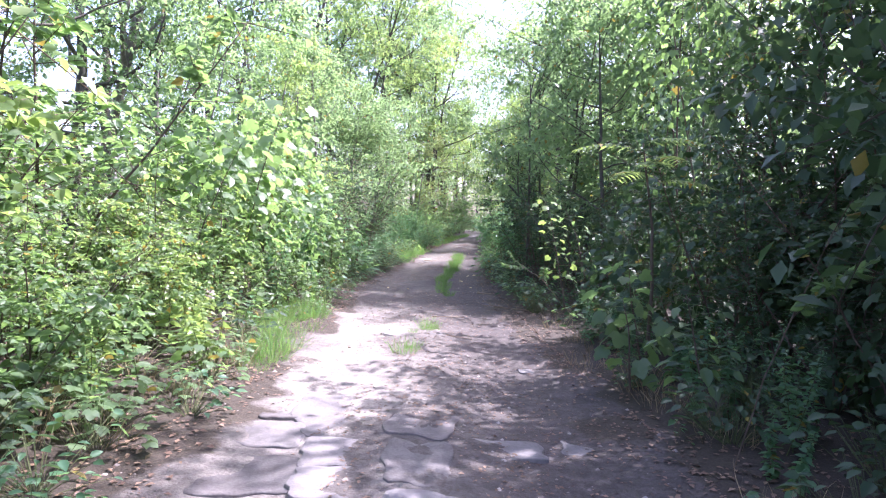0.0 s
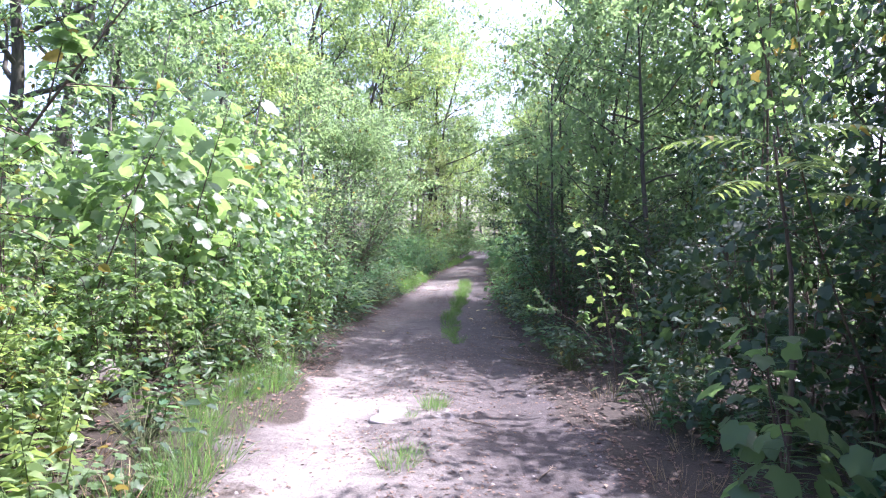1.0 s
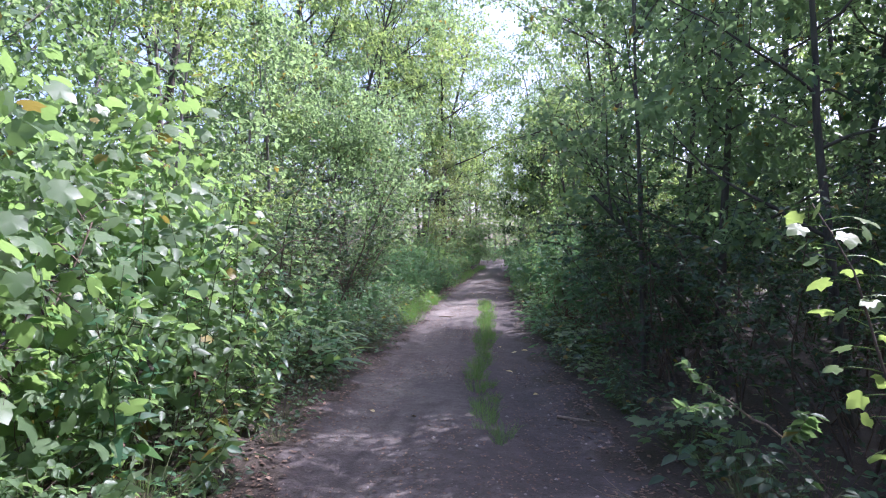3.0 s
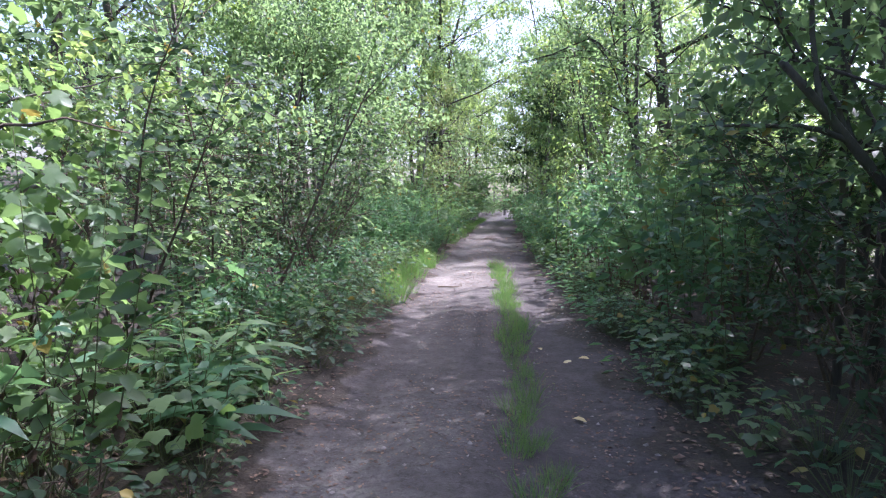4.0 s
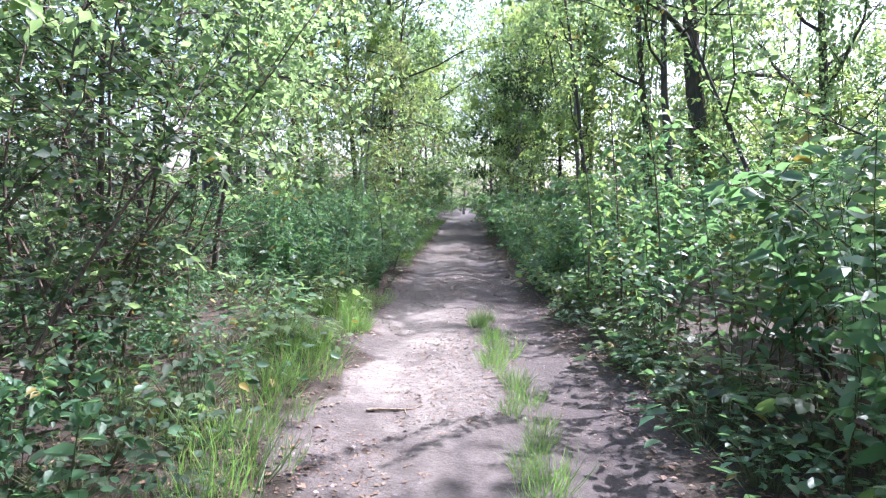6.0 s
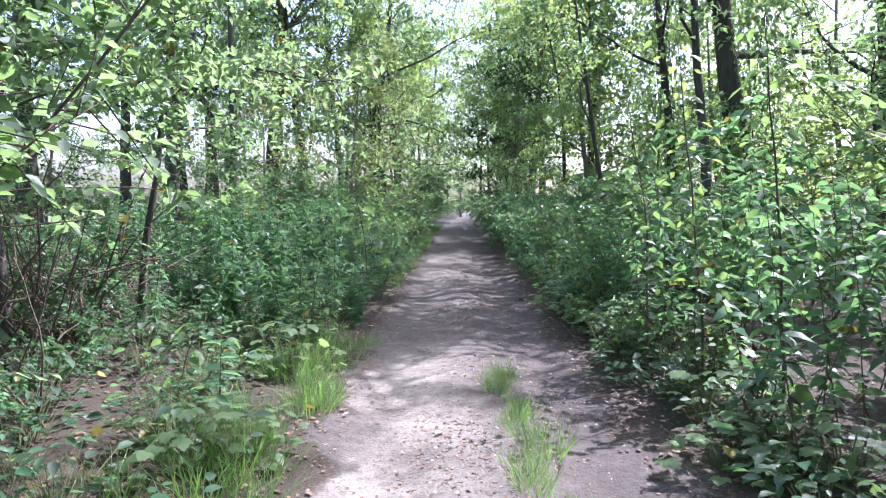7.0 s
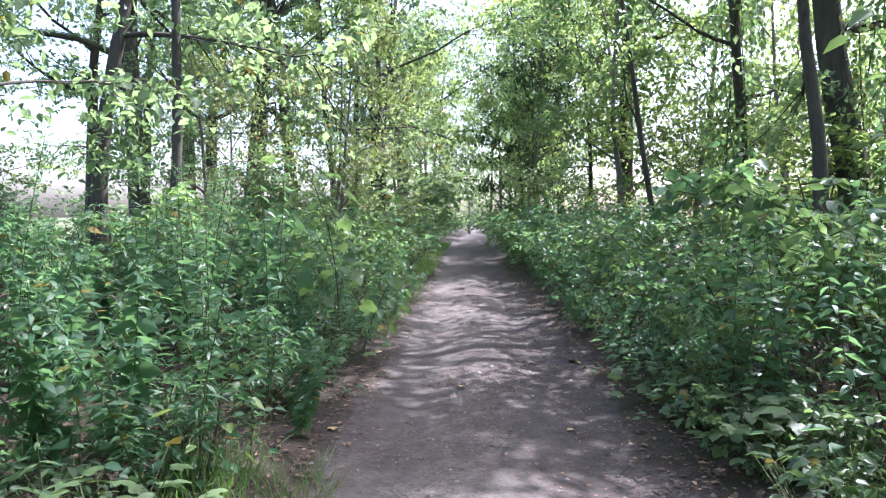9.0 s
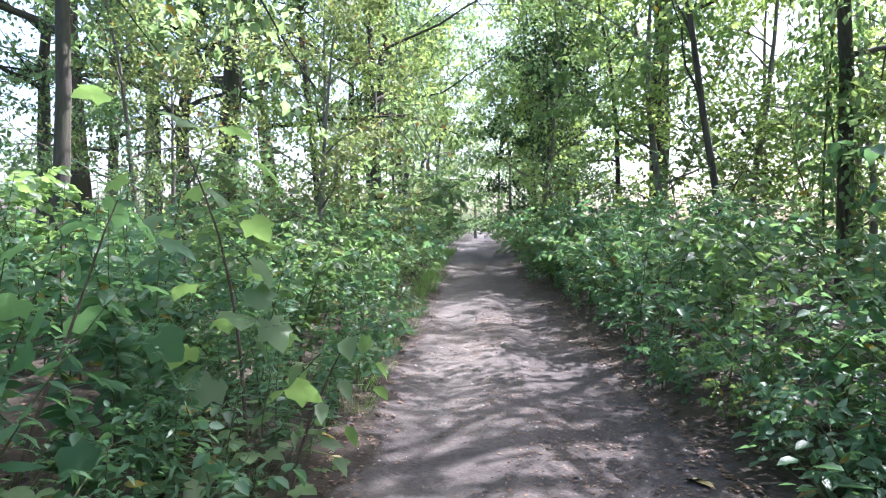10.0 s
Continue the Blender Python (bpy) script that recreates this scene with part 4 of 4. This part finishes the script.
row(verge_plants, "left", 8.0, 36.0, 2.0, 0.1, 0.7, 0.7, 1.2)
row(verge_plants, "right", 8.0, 36.0, 2.0, 0.15, 0.7, 0.7, 1.2)
for k in range(16):
    reeds.plant(spot(-2.95 + rand(-0.45, 0.4), 20.1 + rand(-0.8, 0.8), rand(0, 360), rand(0.85, 1.2)))
# grass down the middle of the track
y = 17.3
while y < 30.0:
    grass.plant(spot(float(np.interp(y, [17, 20, 24, 30], [-0.58, -0.78, -0.76, -0.85])) + rand(-0.11, 0.11), y, rand(0, 360), rand(0.3, 0.6) if y < 22 else rand(0.4, 0.75), 0.0))
    y += rand(0.12, 0.28)
for x, y, s in ((-0.68, 12.0, 0.7), (-0.6, 12.2, 0.5), (-0.57, 13.5, 0.55), (-0.5, 13.6, 0.45), (-0.72, 13.2, 0.35)):
    grass.plant(spot(x, y, rand(0, 360), s, 0.0))
frond = frond_shrub(r_(200), "young shrub with long feathery fronds hanging over the verge", 2.3, 6, 0.7)
frond.matrix_basis = spot(1.8, 11.8)
stand(tall_clumps, ((-2.75, 15.4, 0, 0.85), (-2.8, 16.6, 100, 0.9), (-2.9, 17.6, 220, 0.8), (-2.75, 14.0, 300, 0.6), (-2.9, 18.6, 160, 0.75)))
stand(hollow_trees, ((-4.7, 31.2, 60, 0.95), (-4.6, 29.0, 200, 0.9), (-5.5, 29.6, 0, 1.0), (-5.1, 28.0, 120, 0.95), (-6.3, 30.8, 240, 1.1)))
stand(brush, ((-4.6, 29.6, 0, 1.5), (-4.9, 28.8, 50, 1.6), (-4.8, 30.2, 200, 1.5), (-4.4, 28.2, 250, 1.2), (-5.2, 30.0, 120, 1.5), (-5.6, 29.2, 300, 1.6), (-2.9, 13.2, 30, 0.8), (-2.75, 14.3, 130, 0.7), (-2.8, 16.2, 210, 0.7), (-3.0, 18.4, 290, 0.7), (2.4, 17.5, 10, 0.8), (1.9, 20.5, 80, 0.8)))


# ---- single things ----
def flagstone(r, x, y, wide, deep, turn, high=0.05):
    """A worn flat stone with a broken outline and an uneven, chipped top."""
    n = 36
    a = np.arange(n) * 2 * np.pi / n
    sq = 1 / np.maximum(np.abs(np.cos(a)), np.abs(np.sin(a))) ** 0.9
    rad = sq * (1 + r.normal(0, 0.02, n) + 0.07 * np.sin(a * 2 + r.uniform(0, 6)) + 0.06 * np.sin(a * 3 + r.uniform(0, 6)) + 0.04 * np.sin(a * 7 + r.uniform(0, 6)))
    ring = np.stack([np.cos(a) * rad * wide / 2, np.sin(a) * rad * deep / 2], -1)
    levels, verts, seed = ((1.03, -0.1), (1.0, high * 0.75), (0.985, high), (0.85, high), (0.65, high), (0.4, high), (0.2, high)), [], r.uniform(0, 90)
    for k, z in levels:
        p = ring * k
        worn = 0.02 * (value_noise(p[:, 0] * 5 + seed, p[:, 1] * 5, 61) - 0.6) + 0.012 * (value_noise(p[:, 0] * 14 + seed, p[:, 1] * 14, 62) - 0.5)
        verts.append(np.c_[p, z + worn * (z > 0)])
    verts.append(np.array([[0, 0, high - 0.004]]))
    i, j = np.meshgrid(np.arange(len(levels) - 1), np.arange(n), indexing="ij")
    j2 = (j + 1) % n
    quads = np.stack([i * n + j, i * n + j2, (i + 1) * n + j2, (i + 1) * n + j], -1).reshape(-1, 4)
    top = (len(levels) - 1) * n
    tris = np.stack([top + np.arange(n), top + (np.arange(n) + 1) % n, np.full(n, top + n)], -1)
    ob = tagged(new("flagstone", make_mesh("flagstone", np.concatenate(verts), [quads, tris], STONE, False)),
                "flat grey stone slab bedded in the dirt track", "stone", "stone slabs in the track")
    ob.matrix_basis = pose(x, y, float(land(x, y)) - 0.012, r.normal(0, 1.0), r.normal(0, 1.0), turn)
    return ob


rs = r_(300)
for x, y, w, d, turn, high in ((-1.1, 8.78, 0.52, 0.5, 14, 0.036), (-1.22, 9.42, 0.42, 0.44, 12, 0.03), (-1.3, 9.87, 0.26, 0.3, 14, 0.025), (-0.84, 9.95, 0.62, 0.95, 14, 0.016), (-0.66, 9.16, 0.5, 0.44, 9, 0.02),
                               (-0.58, 8.72, 0.52, 0.38, 6, 0.016), (-0.2, 9.05, 0.36, 0.62, 4, 0.02), (-0.25, 9.75, 0.42, 0.55, -6, 0.014), (0.25, 9.46, 0.6, 0.3, 6, 0.018), (0.88, 9.65, 0.32, 0.24, -10, 0.018),
                               (-1.2, 8.2, 0.5, 0.5, 10, 0.03), (-0.62, 8.22, 0.55, 0.5, 4, 0.018), (-0.1, 8.35, 0.5, 0.5, -8, 0.02), (-0.72, 13.3, 0.6, 0.55, 3, 0.01), (0.64, 11.8, 0.2, 0.16, 10, 0.025)):
    flagstone(rs, x, y, w * 1.08, d * 1.08, turn, high * 0.8)


def fallen_log(r, a, b, radius):
    soup = Soup()
    pts = np.linspace(a, b, 9) + r.normal(0, 0.012, (9, 3))
    soup.tube(pts, radius * (1 + r.normal(0, 0.08, 9)), 10)
    soup.add(pts[0] + np.zeros((1, 3)), [])
    ang = np.arange(10)
    soup.f.append(ang[None, ::-1])
    return tagged(new("fallen_log", soup.mesh("fallen_log", BARK_GREY, True)), "pale weathered log lying among weeds", "log")


z0 = float(land(-3.1, 12))
fallen_log(r_(310), (-3.25, 11.3, z0 + 0.12), (-3.1, 12.6, z0 + 0.24), 0.085)


def fallen_branch(r, x, y, turn, length, radius, label="bare fallen branch lying at the track's edge"):
    soup = Soup()
    pts = grow(r, (0, 0, radius), (1, 0, 0.02), length, 8, (0, 0, 0), 0.09) * (1, 1, 0.25) + (0, 0, radius * 0.7)
    soup.tube(pts, np.linspace(radius, radius * 0.4, len(pts)), 6)
    for _ in range(4):
        p, w = along_line(pts, r.uniform(0.25, 0.9))
        tw = grow(r, p, w + r.normal(0, 0.6, 3) * (1, 1, 0.2), length * r.uniform(0.15, 0.35), 4, (0, 0, 0), 0.1)
        soup.tube(tw, np.linspace(radius * 0.5, radius * 0.2, len(tw)), 4)
    ob = tagged(new("fallen_branch", soup.mesh("fallen_branch", STEM_DRY, True)), label, "branch", "fallen branches")
    ob.matrix_basis = pose(x, y, float(land(x, y)), 0, 0, turn)
    return ob


rb = r_(320)
for x, y, turn, length, radius in ((0.02, 18.2, -35, 0.7, 0.018), (0.15, 33.9, 10, 0.5, 0.008), (-1.9, 26.6, 20, 0.4, 0.014), (-1.0, 27.3, 40, 0.3, 0.006), (-0.6, 14.6, 15, 0.5, 0.008), (-0.3, 13.3, -50, 0.4, 0.007),
                                   (-0.7, 33.7, 5, 0.45, 0.005), (-0.2, 29.3, 12, 0.35, 0.006), (0.9, 15.8, 150, 0.9, 0.01), (0.3, 12.1, 60, 0.3, 0.006), (-1.5, 30.7, 130, 0.3, 0.006)):
    fallen_branch(rb, x, y, turn, length, radius)


def fallen_leaf(r, x, y, size, mat, label):
    soup = Soup()
    soup.leaves(np.zeros((1, 3)), np.array([[1.0, 0, 0.1]]), np.array([[0.1, 0.15, 1.0]]), size, LOBED if r.random() < 0.5 else OVATE)
    ob = tagged(new("fallen_leaf", soup.mesh("fallen_leaf", mat)), label, "leaf", "fallen leaves on the track")
    ob.matrix_basis = pose(x, y, float(land(x, y)) + 0.012, r.normal(0, 6), r.normal(0, 6), r.uniform(0, 360))


rl = r_(330)
for x, y in ((-0.15, 34.0), (-2.16, 34.2), (-2.24, 31.84), (-1.34, 33.0), (-0.18, 34.04), (-0.59, 32.0), (-0.53, 22.5), (-0.07, 22.1), (-0.28, 22.0), (-1.39, 28.5), (-0.35, 20.4), (-0.1, 19.2), (-1.4, 18.0), (-1.8, 18.2)):
    fallen_leaf(rl, x, y, rl.uniform(0.07, 0.12), YELLOW_LEAF, "pale yellow fallen leaf lying on bare dirt")


def scattered(name, label, category, count, shp, mat, lo, hi, place, lift):
    """Many small flat pieces lying on the ground, too many to count."""
    r = r_(abs(len(name)) * 37 + count)
    x, y = place(r, count)
    soup = Soup()
    pos = np.stack([x, y, land(x, y) + lift], -1)
    a = r.uniform(0, 2 * np.pi, len(x))
    way = np.stack([np.cos(a), np.sin(a), r.normal(0, 0.1, len(x))], -1)
    soup.leaves(pos, way, UP + r.normal(0, 0.18, (len(x), 3)), r.uniform(lo, hi, len(x)), shp)
    return tagged(new(name, soup.mesh(name, mat)), label, category, kind="stuff")


def beside(r, n):
    y = r.uniform(6.5, 46, n)
    off = r.gamma(1.6, 0.95, n) - 0.25
    left = r.random(n) < 0.5
    return np.where(left, left_edge(y) - off, right_edge(y) + off), y


def on_track(r, n):
    y = 6.5 + 34 * r.random(n)
    u = np.clip(r.normal(0, 0.75, n), -1.1, 1.1)
    keep = value_noise(u * 3, y * 1.2, 21) > r.uniform(0.2, 0.8, n)
    y, u = y[keep], u[keep]
    return (left_edge(y) + right_edge(y)) / 2 + u * (right_edge(y) - left_edge(y)) / 2, y


scattered("leaf_litter", "brown dry leaves littering the ground beside the track", "leaf litter", 28000, FOLD, DRY_LEAF, 0.025, 0.062, beside, 0.012)
scattered("track_litter", "small scraps of dry leaf scattered on the dirt", "leaf litter", 46000, FOLD, DRY_LEAF, 0.008, 0.042, on_track, 0.004)


def pebbles(count):
    r = r_(350)
    x, y = on_track(r, count)
    n = len(x)
    base = np.array([(1, 0, 0), (0.3, 0.95, 0.1), (-0.8, 0.6, 0), (-0.8, -0.6, 0.05), (0.3, -0.95, 0), (0.1, 0.05, 0.75)])
    tris = np.array([(0, 1, 5), (1, 2, 5), (2, 3, 5), (3, 4, 5), (4, 0, 5)])
    a, s = r.uniform(0, 2 * np.pi, n), 0.005 + 0.016 * r.random(n) ** 4
    v = base[None] * (1 + r.normal(0, 0.15, (n, 6, 1))) * s[:, None, None]
    rot = np.stack([v[..., 0] * np.cos(a)[:, None] - v[..., 1] * np.sin(a)[:, None], v[..., 0] * np.sin(a)[:, None] + v[..., 1] * np.cos(a)[:, None], v[..., 2]], -1)
    rot += np.stack([x, y, land(x, y) - 0.001], -1)[:, None]
    me = make_mesh("gravel", rot.reshape(-1, 3), [(tris[None] + (np.arange(n) * 6)[:, None, None]).reshape(-1, 3)], PEBBLE)
    return tagged(new("gravel", me), "small pebbles and grit on the dirt track", "gravel", kind="stuff")


pebbles(11000)


def big_leaf_sapling(r, label, height, count, size, leaf, lean=(0, 0), first=0.3, shp=LOBED):
    """A young stem with broad leaves on long stalks, each leaf a piece of its own."""
    root = thing("sapling", label, "sapling", "broad-leaved saplings")
    pts = grow(r, (0, 0, 0), UP + np.array((*lean, 0)), height, 10, (*lean, -0.1), 0.05)
    wood = Soup()
    wood.tube(pts, np.linspace(0.012, 0.003, len(pts)), 6)
    part("stem", wood.mesh("stem", STEM_BROWN, True), root)
    for k in range(count):
        s = first + (1 - first) * (k + r.random()) / count
        p, w = along_line(pts, s)
        a = k * 2.4 + r.normal(0, 0.4)
        out = np.array((np.cos(a), np.sin(a), 0.35))
        stalk = grow(r, p, out, size * r.uniform(0.8, 2.2), 4, -UP * 0.5, 0.08)
        one = Soup()
        one.tube(stalk, np.linspace(0.003, 0.0015, len(stalk)), 3)
        one.leaves(stalk[-1:], (unit(stalk[-1] - stalk[-2]) - UP * r.uniform(0.1, 0.9))[None], (UP + r.normal(0, 0.45, 3))[None], size * r.uniform(0.7, 1.2), shp)
        part("leaf", one.mesh("leaf", leaf), root)
    return root


rp = r_(360)
for x, y, h, n, size, leaf, lean in ((-2.5, 33.6, 1.9, 26, 0.16, LEAF_VINE, (0.05, -0.05)), (-2.3, 33.6, 0.95, 16, 0.15, LEAF_VINE, (0.2, -0.1)), (-3.3, 33.0, 1.5, 20, 0.16, LEAF_FORB, (0.1, 0)),
                                     (0.4, 29.7, 2.5, 52, 0.092, LEAF_VINE, (-0.05, 0)), (0.65, 29.2, 2.8, 52, 0.095, LEAF_YELLOW, (-0.06, 0)), (0.8, 28.3, 2.6, 46, 0.095, LEAF_VINE, (0, 0)),
                                     (1.45, 10.9, 0.9, 26, 0.14, LEAF_SHRUB, (-0.1, 0)), (1.7, 11.5, 1.2, 26, 0.14, LEAF_SHRUB, (-0.1, 0)), (1.85, 10.2, 1.0, 24, 0.14, LEAF_SHRUB, (-0.1, 0)),
                                     (-3.0, 17.3, 1.3, 24, 0.14, LEAF_VINE, (0.15, -0.05)), (-2.75, 30.9, 0.5, 9, 0.11, LEAF_YELLOW, (0.1, 0)), (-3.3, 28.8, 0.6, 16, 0.13, LEAF_VINE, (0.1, 0)),
                                     (-3.6, 21.2, 0.8, 18, 0.16, LEAF_FORB, (0.1, 0.0)), (-3.3, 14.0, 2.9, 30, 0.19, LEAF_VINE, (0.1, -0.08)), (-3.6, 12.9, 2.5, 28, 0.18, LEAF_VINE, (0.1, -0.05)), (1.4, 14.9, 1.95, 34, 0.1, LEAF_YELLOW, (-0.1, 0)), (1.75, 15.1, 1.7, 30, 0.1, LEAF_VINE, (-0.1, 0))):
    big_leaf_sapling(rp, "broad-leaved sapling with large soft leaves beside the track", h, n, size, leaf, lean, shp=OVATE if rp.random() < 0.5 else LOBED).matrix_basis = spot(x, y)


def ivy(r, label, height, radius, count, lean=(0, 0), leaf=LEAF_TREE, shp=OVATE, low=0.0):
    """Climbing ivy that wraps a trunk."""
    root = thing("ivy", label, "climber", "ivy on trunks")
    z = low + (height - low) * r.random(count) ** 0.85
    a = r.uniform(0, 2 * np.pi, count)
    rad = radius * (0.35 + 1.1 * value_noise(z * 1.1 + 3, a * 1.2, 31))
    d = np.stack([np.cos(a), np.sin(a), 0 * a], -1)
    pos = d * rad[:, None] + np.stack([lean[0] * z, lean[1] * z, z], -1)
    soup = Soup()
    soup.leaves(pos, -UP + d * 0.4 + r.normal(0, 0.4, (count, 3)), d + UP * 0.4 + r.normal(0, 0.3, (count, 3)), 0.115 * r.uniform(0.6, 1.2, count), shp)
    part("foliage", soup.mesh("foliage", leaf), root)
    for k in range(3):
        zz = np.linspace(0, height, 14)
        aa = k * 2.1 + zz * 0.5
        vine = Soup()
        vine.tube(np.stack([np.cos(aa) * 0.2 + lean[0] * zz, np.sin(aa) * 0.2 + lean[1] * zz, zz], -1), np.linspace(0.02, 0.006, 14), 4)
        part("vine", vine.mesh("vine", STEM_BROWN, True), root)
    return root


ivy(r_(370), "ivy climbing a dark tree trunk", 7.5, 0.5, 3000, (-0.05, 0), LEAF_SHRUB).matrix_basis = spot(4.25, 39.85)
ivy(r_(371), "dense dark ivy smothering a dead tree", 6.5, 1.1, 4200).matrix_basis = spot(2.4, 56.0)
ivy(r_(372), "ivy climbing a dark tree trunk", 7.0, 0.5, 2200).matrix_basis = spot(7.0, 36.1)

ivy(r_(373), "ivy climbing a dark tree trunk", 7.0, 0.6, 2600).matrix_basis = spot(5.2, 37.6)
ivy(r_(374), "dark glossy vine smothering a small dead tree", 4.0, 0.6, 1500, (-0.03, 0), LEAF_GLOSS).matrix_basis = spot(3.3, 16.3)
ivy(r_(375), "dark glossy vine smothering a small dead tree", 4.8, 0.7, 1700, (-0.04, 0.02), LEAF_GLOSS).matrix_basis = spot(3.5, 13.4)
ivy(r_(376), "backlit vine hanging from a dead tree", 5.0, 0.7, 330, (-0.12, 0), LEAF_VINE, LOBED, 2.9).matrix_basis = spot(3.2, 14.5)


def leaning_stem(r, label, start, end, radius, bark, branches=4):
    """A bare leaning stem with a few side branches."""
    root = thing("leaning_tree", label, "tree", "leaning stems")
    a, b = np.array(start, float), np.array(end, float)
    pts = np.linspace(a, b, 11) + np.cumsum(r.normal(0, 0.012, (11, 3)), axis=0)
    pts[:, 2] += 0.1 * np.sin(np.linspace(0, np.pi, 11))
    wood = Soup()
    wood.tube(pts - a, np.linspace(radius, radius * 0.45, 11), 8)
    part("trunk", wood.mesh("trunk", bark, True), root)
    leafs = Soup()
    for _ in range(branches):
        p, w = along_line(pts - a, r.uniform(0.4, 0.98))
        tw = grow(r, p, w + r.normal(0, 0.5, 3) + UP * 0.4, np.linalg.norm(b - a) * r.uniform(0.25, 0.5), 6, UP * 0.2, 0.12)
        limb = Soup()
        limb.tube(tw, np.linspace(radius * 0.4, radius * 0.12, len(tw)), 5)
        part("limb", limb.mesh("limb", bark, True), root)
        twig_leaves(r, leafs, tw, 40, 0.09, OVATE)
    part("foliage", leafs.mesh("foliage", LEAF_SHRUB), root)
    root.matrix_basis = Matrix.Translation(start)
    return root


def on_ground(x, y):
    return (x, y, float(land(x, y)) - 0.05)


leaning_stem(r_(380), "dark bare stem leaning out towards the track", on_ground(-3.7, 23.4), (-2.5, 23.2, 2.9), 0.018, STEM_BROWN, 6)
leaning_stem(r_(381), "slim dark sapling leaning over the bushes", on_ground(3.15, 41.0), (1.9, 41.0, 8.0), 0.07, BARK_DARK, 6)
leaning_stem(r_(382), "pale grey tree trunk leaning above the thicket", on_ground(-9.8, 20.2), (-8.0, 20.0, 8.5), 0.16, BARK_GREY, 6)
leaning_stem(r_(383), "crooked dark branchy stem in the thicket", on_ground(2.4, 20.2), (0.55, 20.0, 2.5), 0.05, BARK_DARK, 7)
leaning_stem(r_(384), "thin dark stem rising from the thicket", on_ground(1.1, 19.2), (0.9, 19.2, 4.6), 0.03, BARK_DARK, 4)
leaning_stem(r_(385), "thin dark stem rising from the thicket", on_ground(1.5, 20.8), (1.1, 20.6, 5.2), 0.035, BARK_DARK, 4)
leaning_stem(r_(386), "arching thin brown bramble cane", on_ground(1.72, 9.3), (2.2, 9.2, 1.85), 0.005, STEM_BROWN, 3)
leaning_stem(r_(387), "leafy branch reaching out over the verge", on_ground(-4.3, 27.0), (-2.5, 27.6, 3.3), 0.012, STEM_BROWN, 8)
leaning_stem(r_(388), "bare pale dead branch poking from the brambles", on_ground(1.55, 16.0), (0.75, 15.7, 0.85), 0.012, STEM_DRY, 3)
leaning_stem(r_(389), "leafy branch reaching out over the verge", on_ground(1.7, 27.0), (0.7, 27.6, 3.2), 0.025, BARK_DARK, 8)
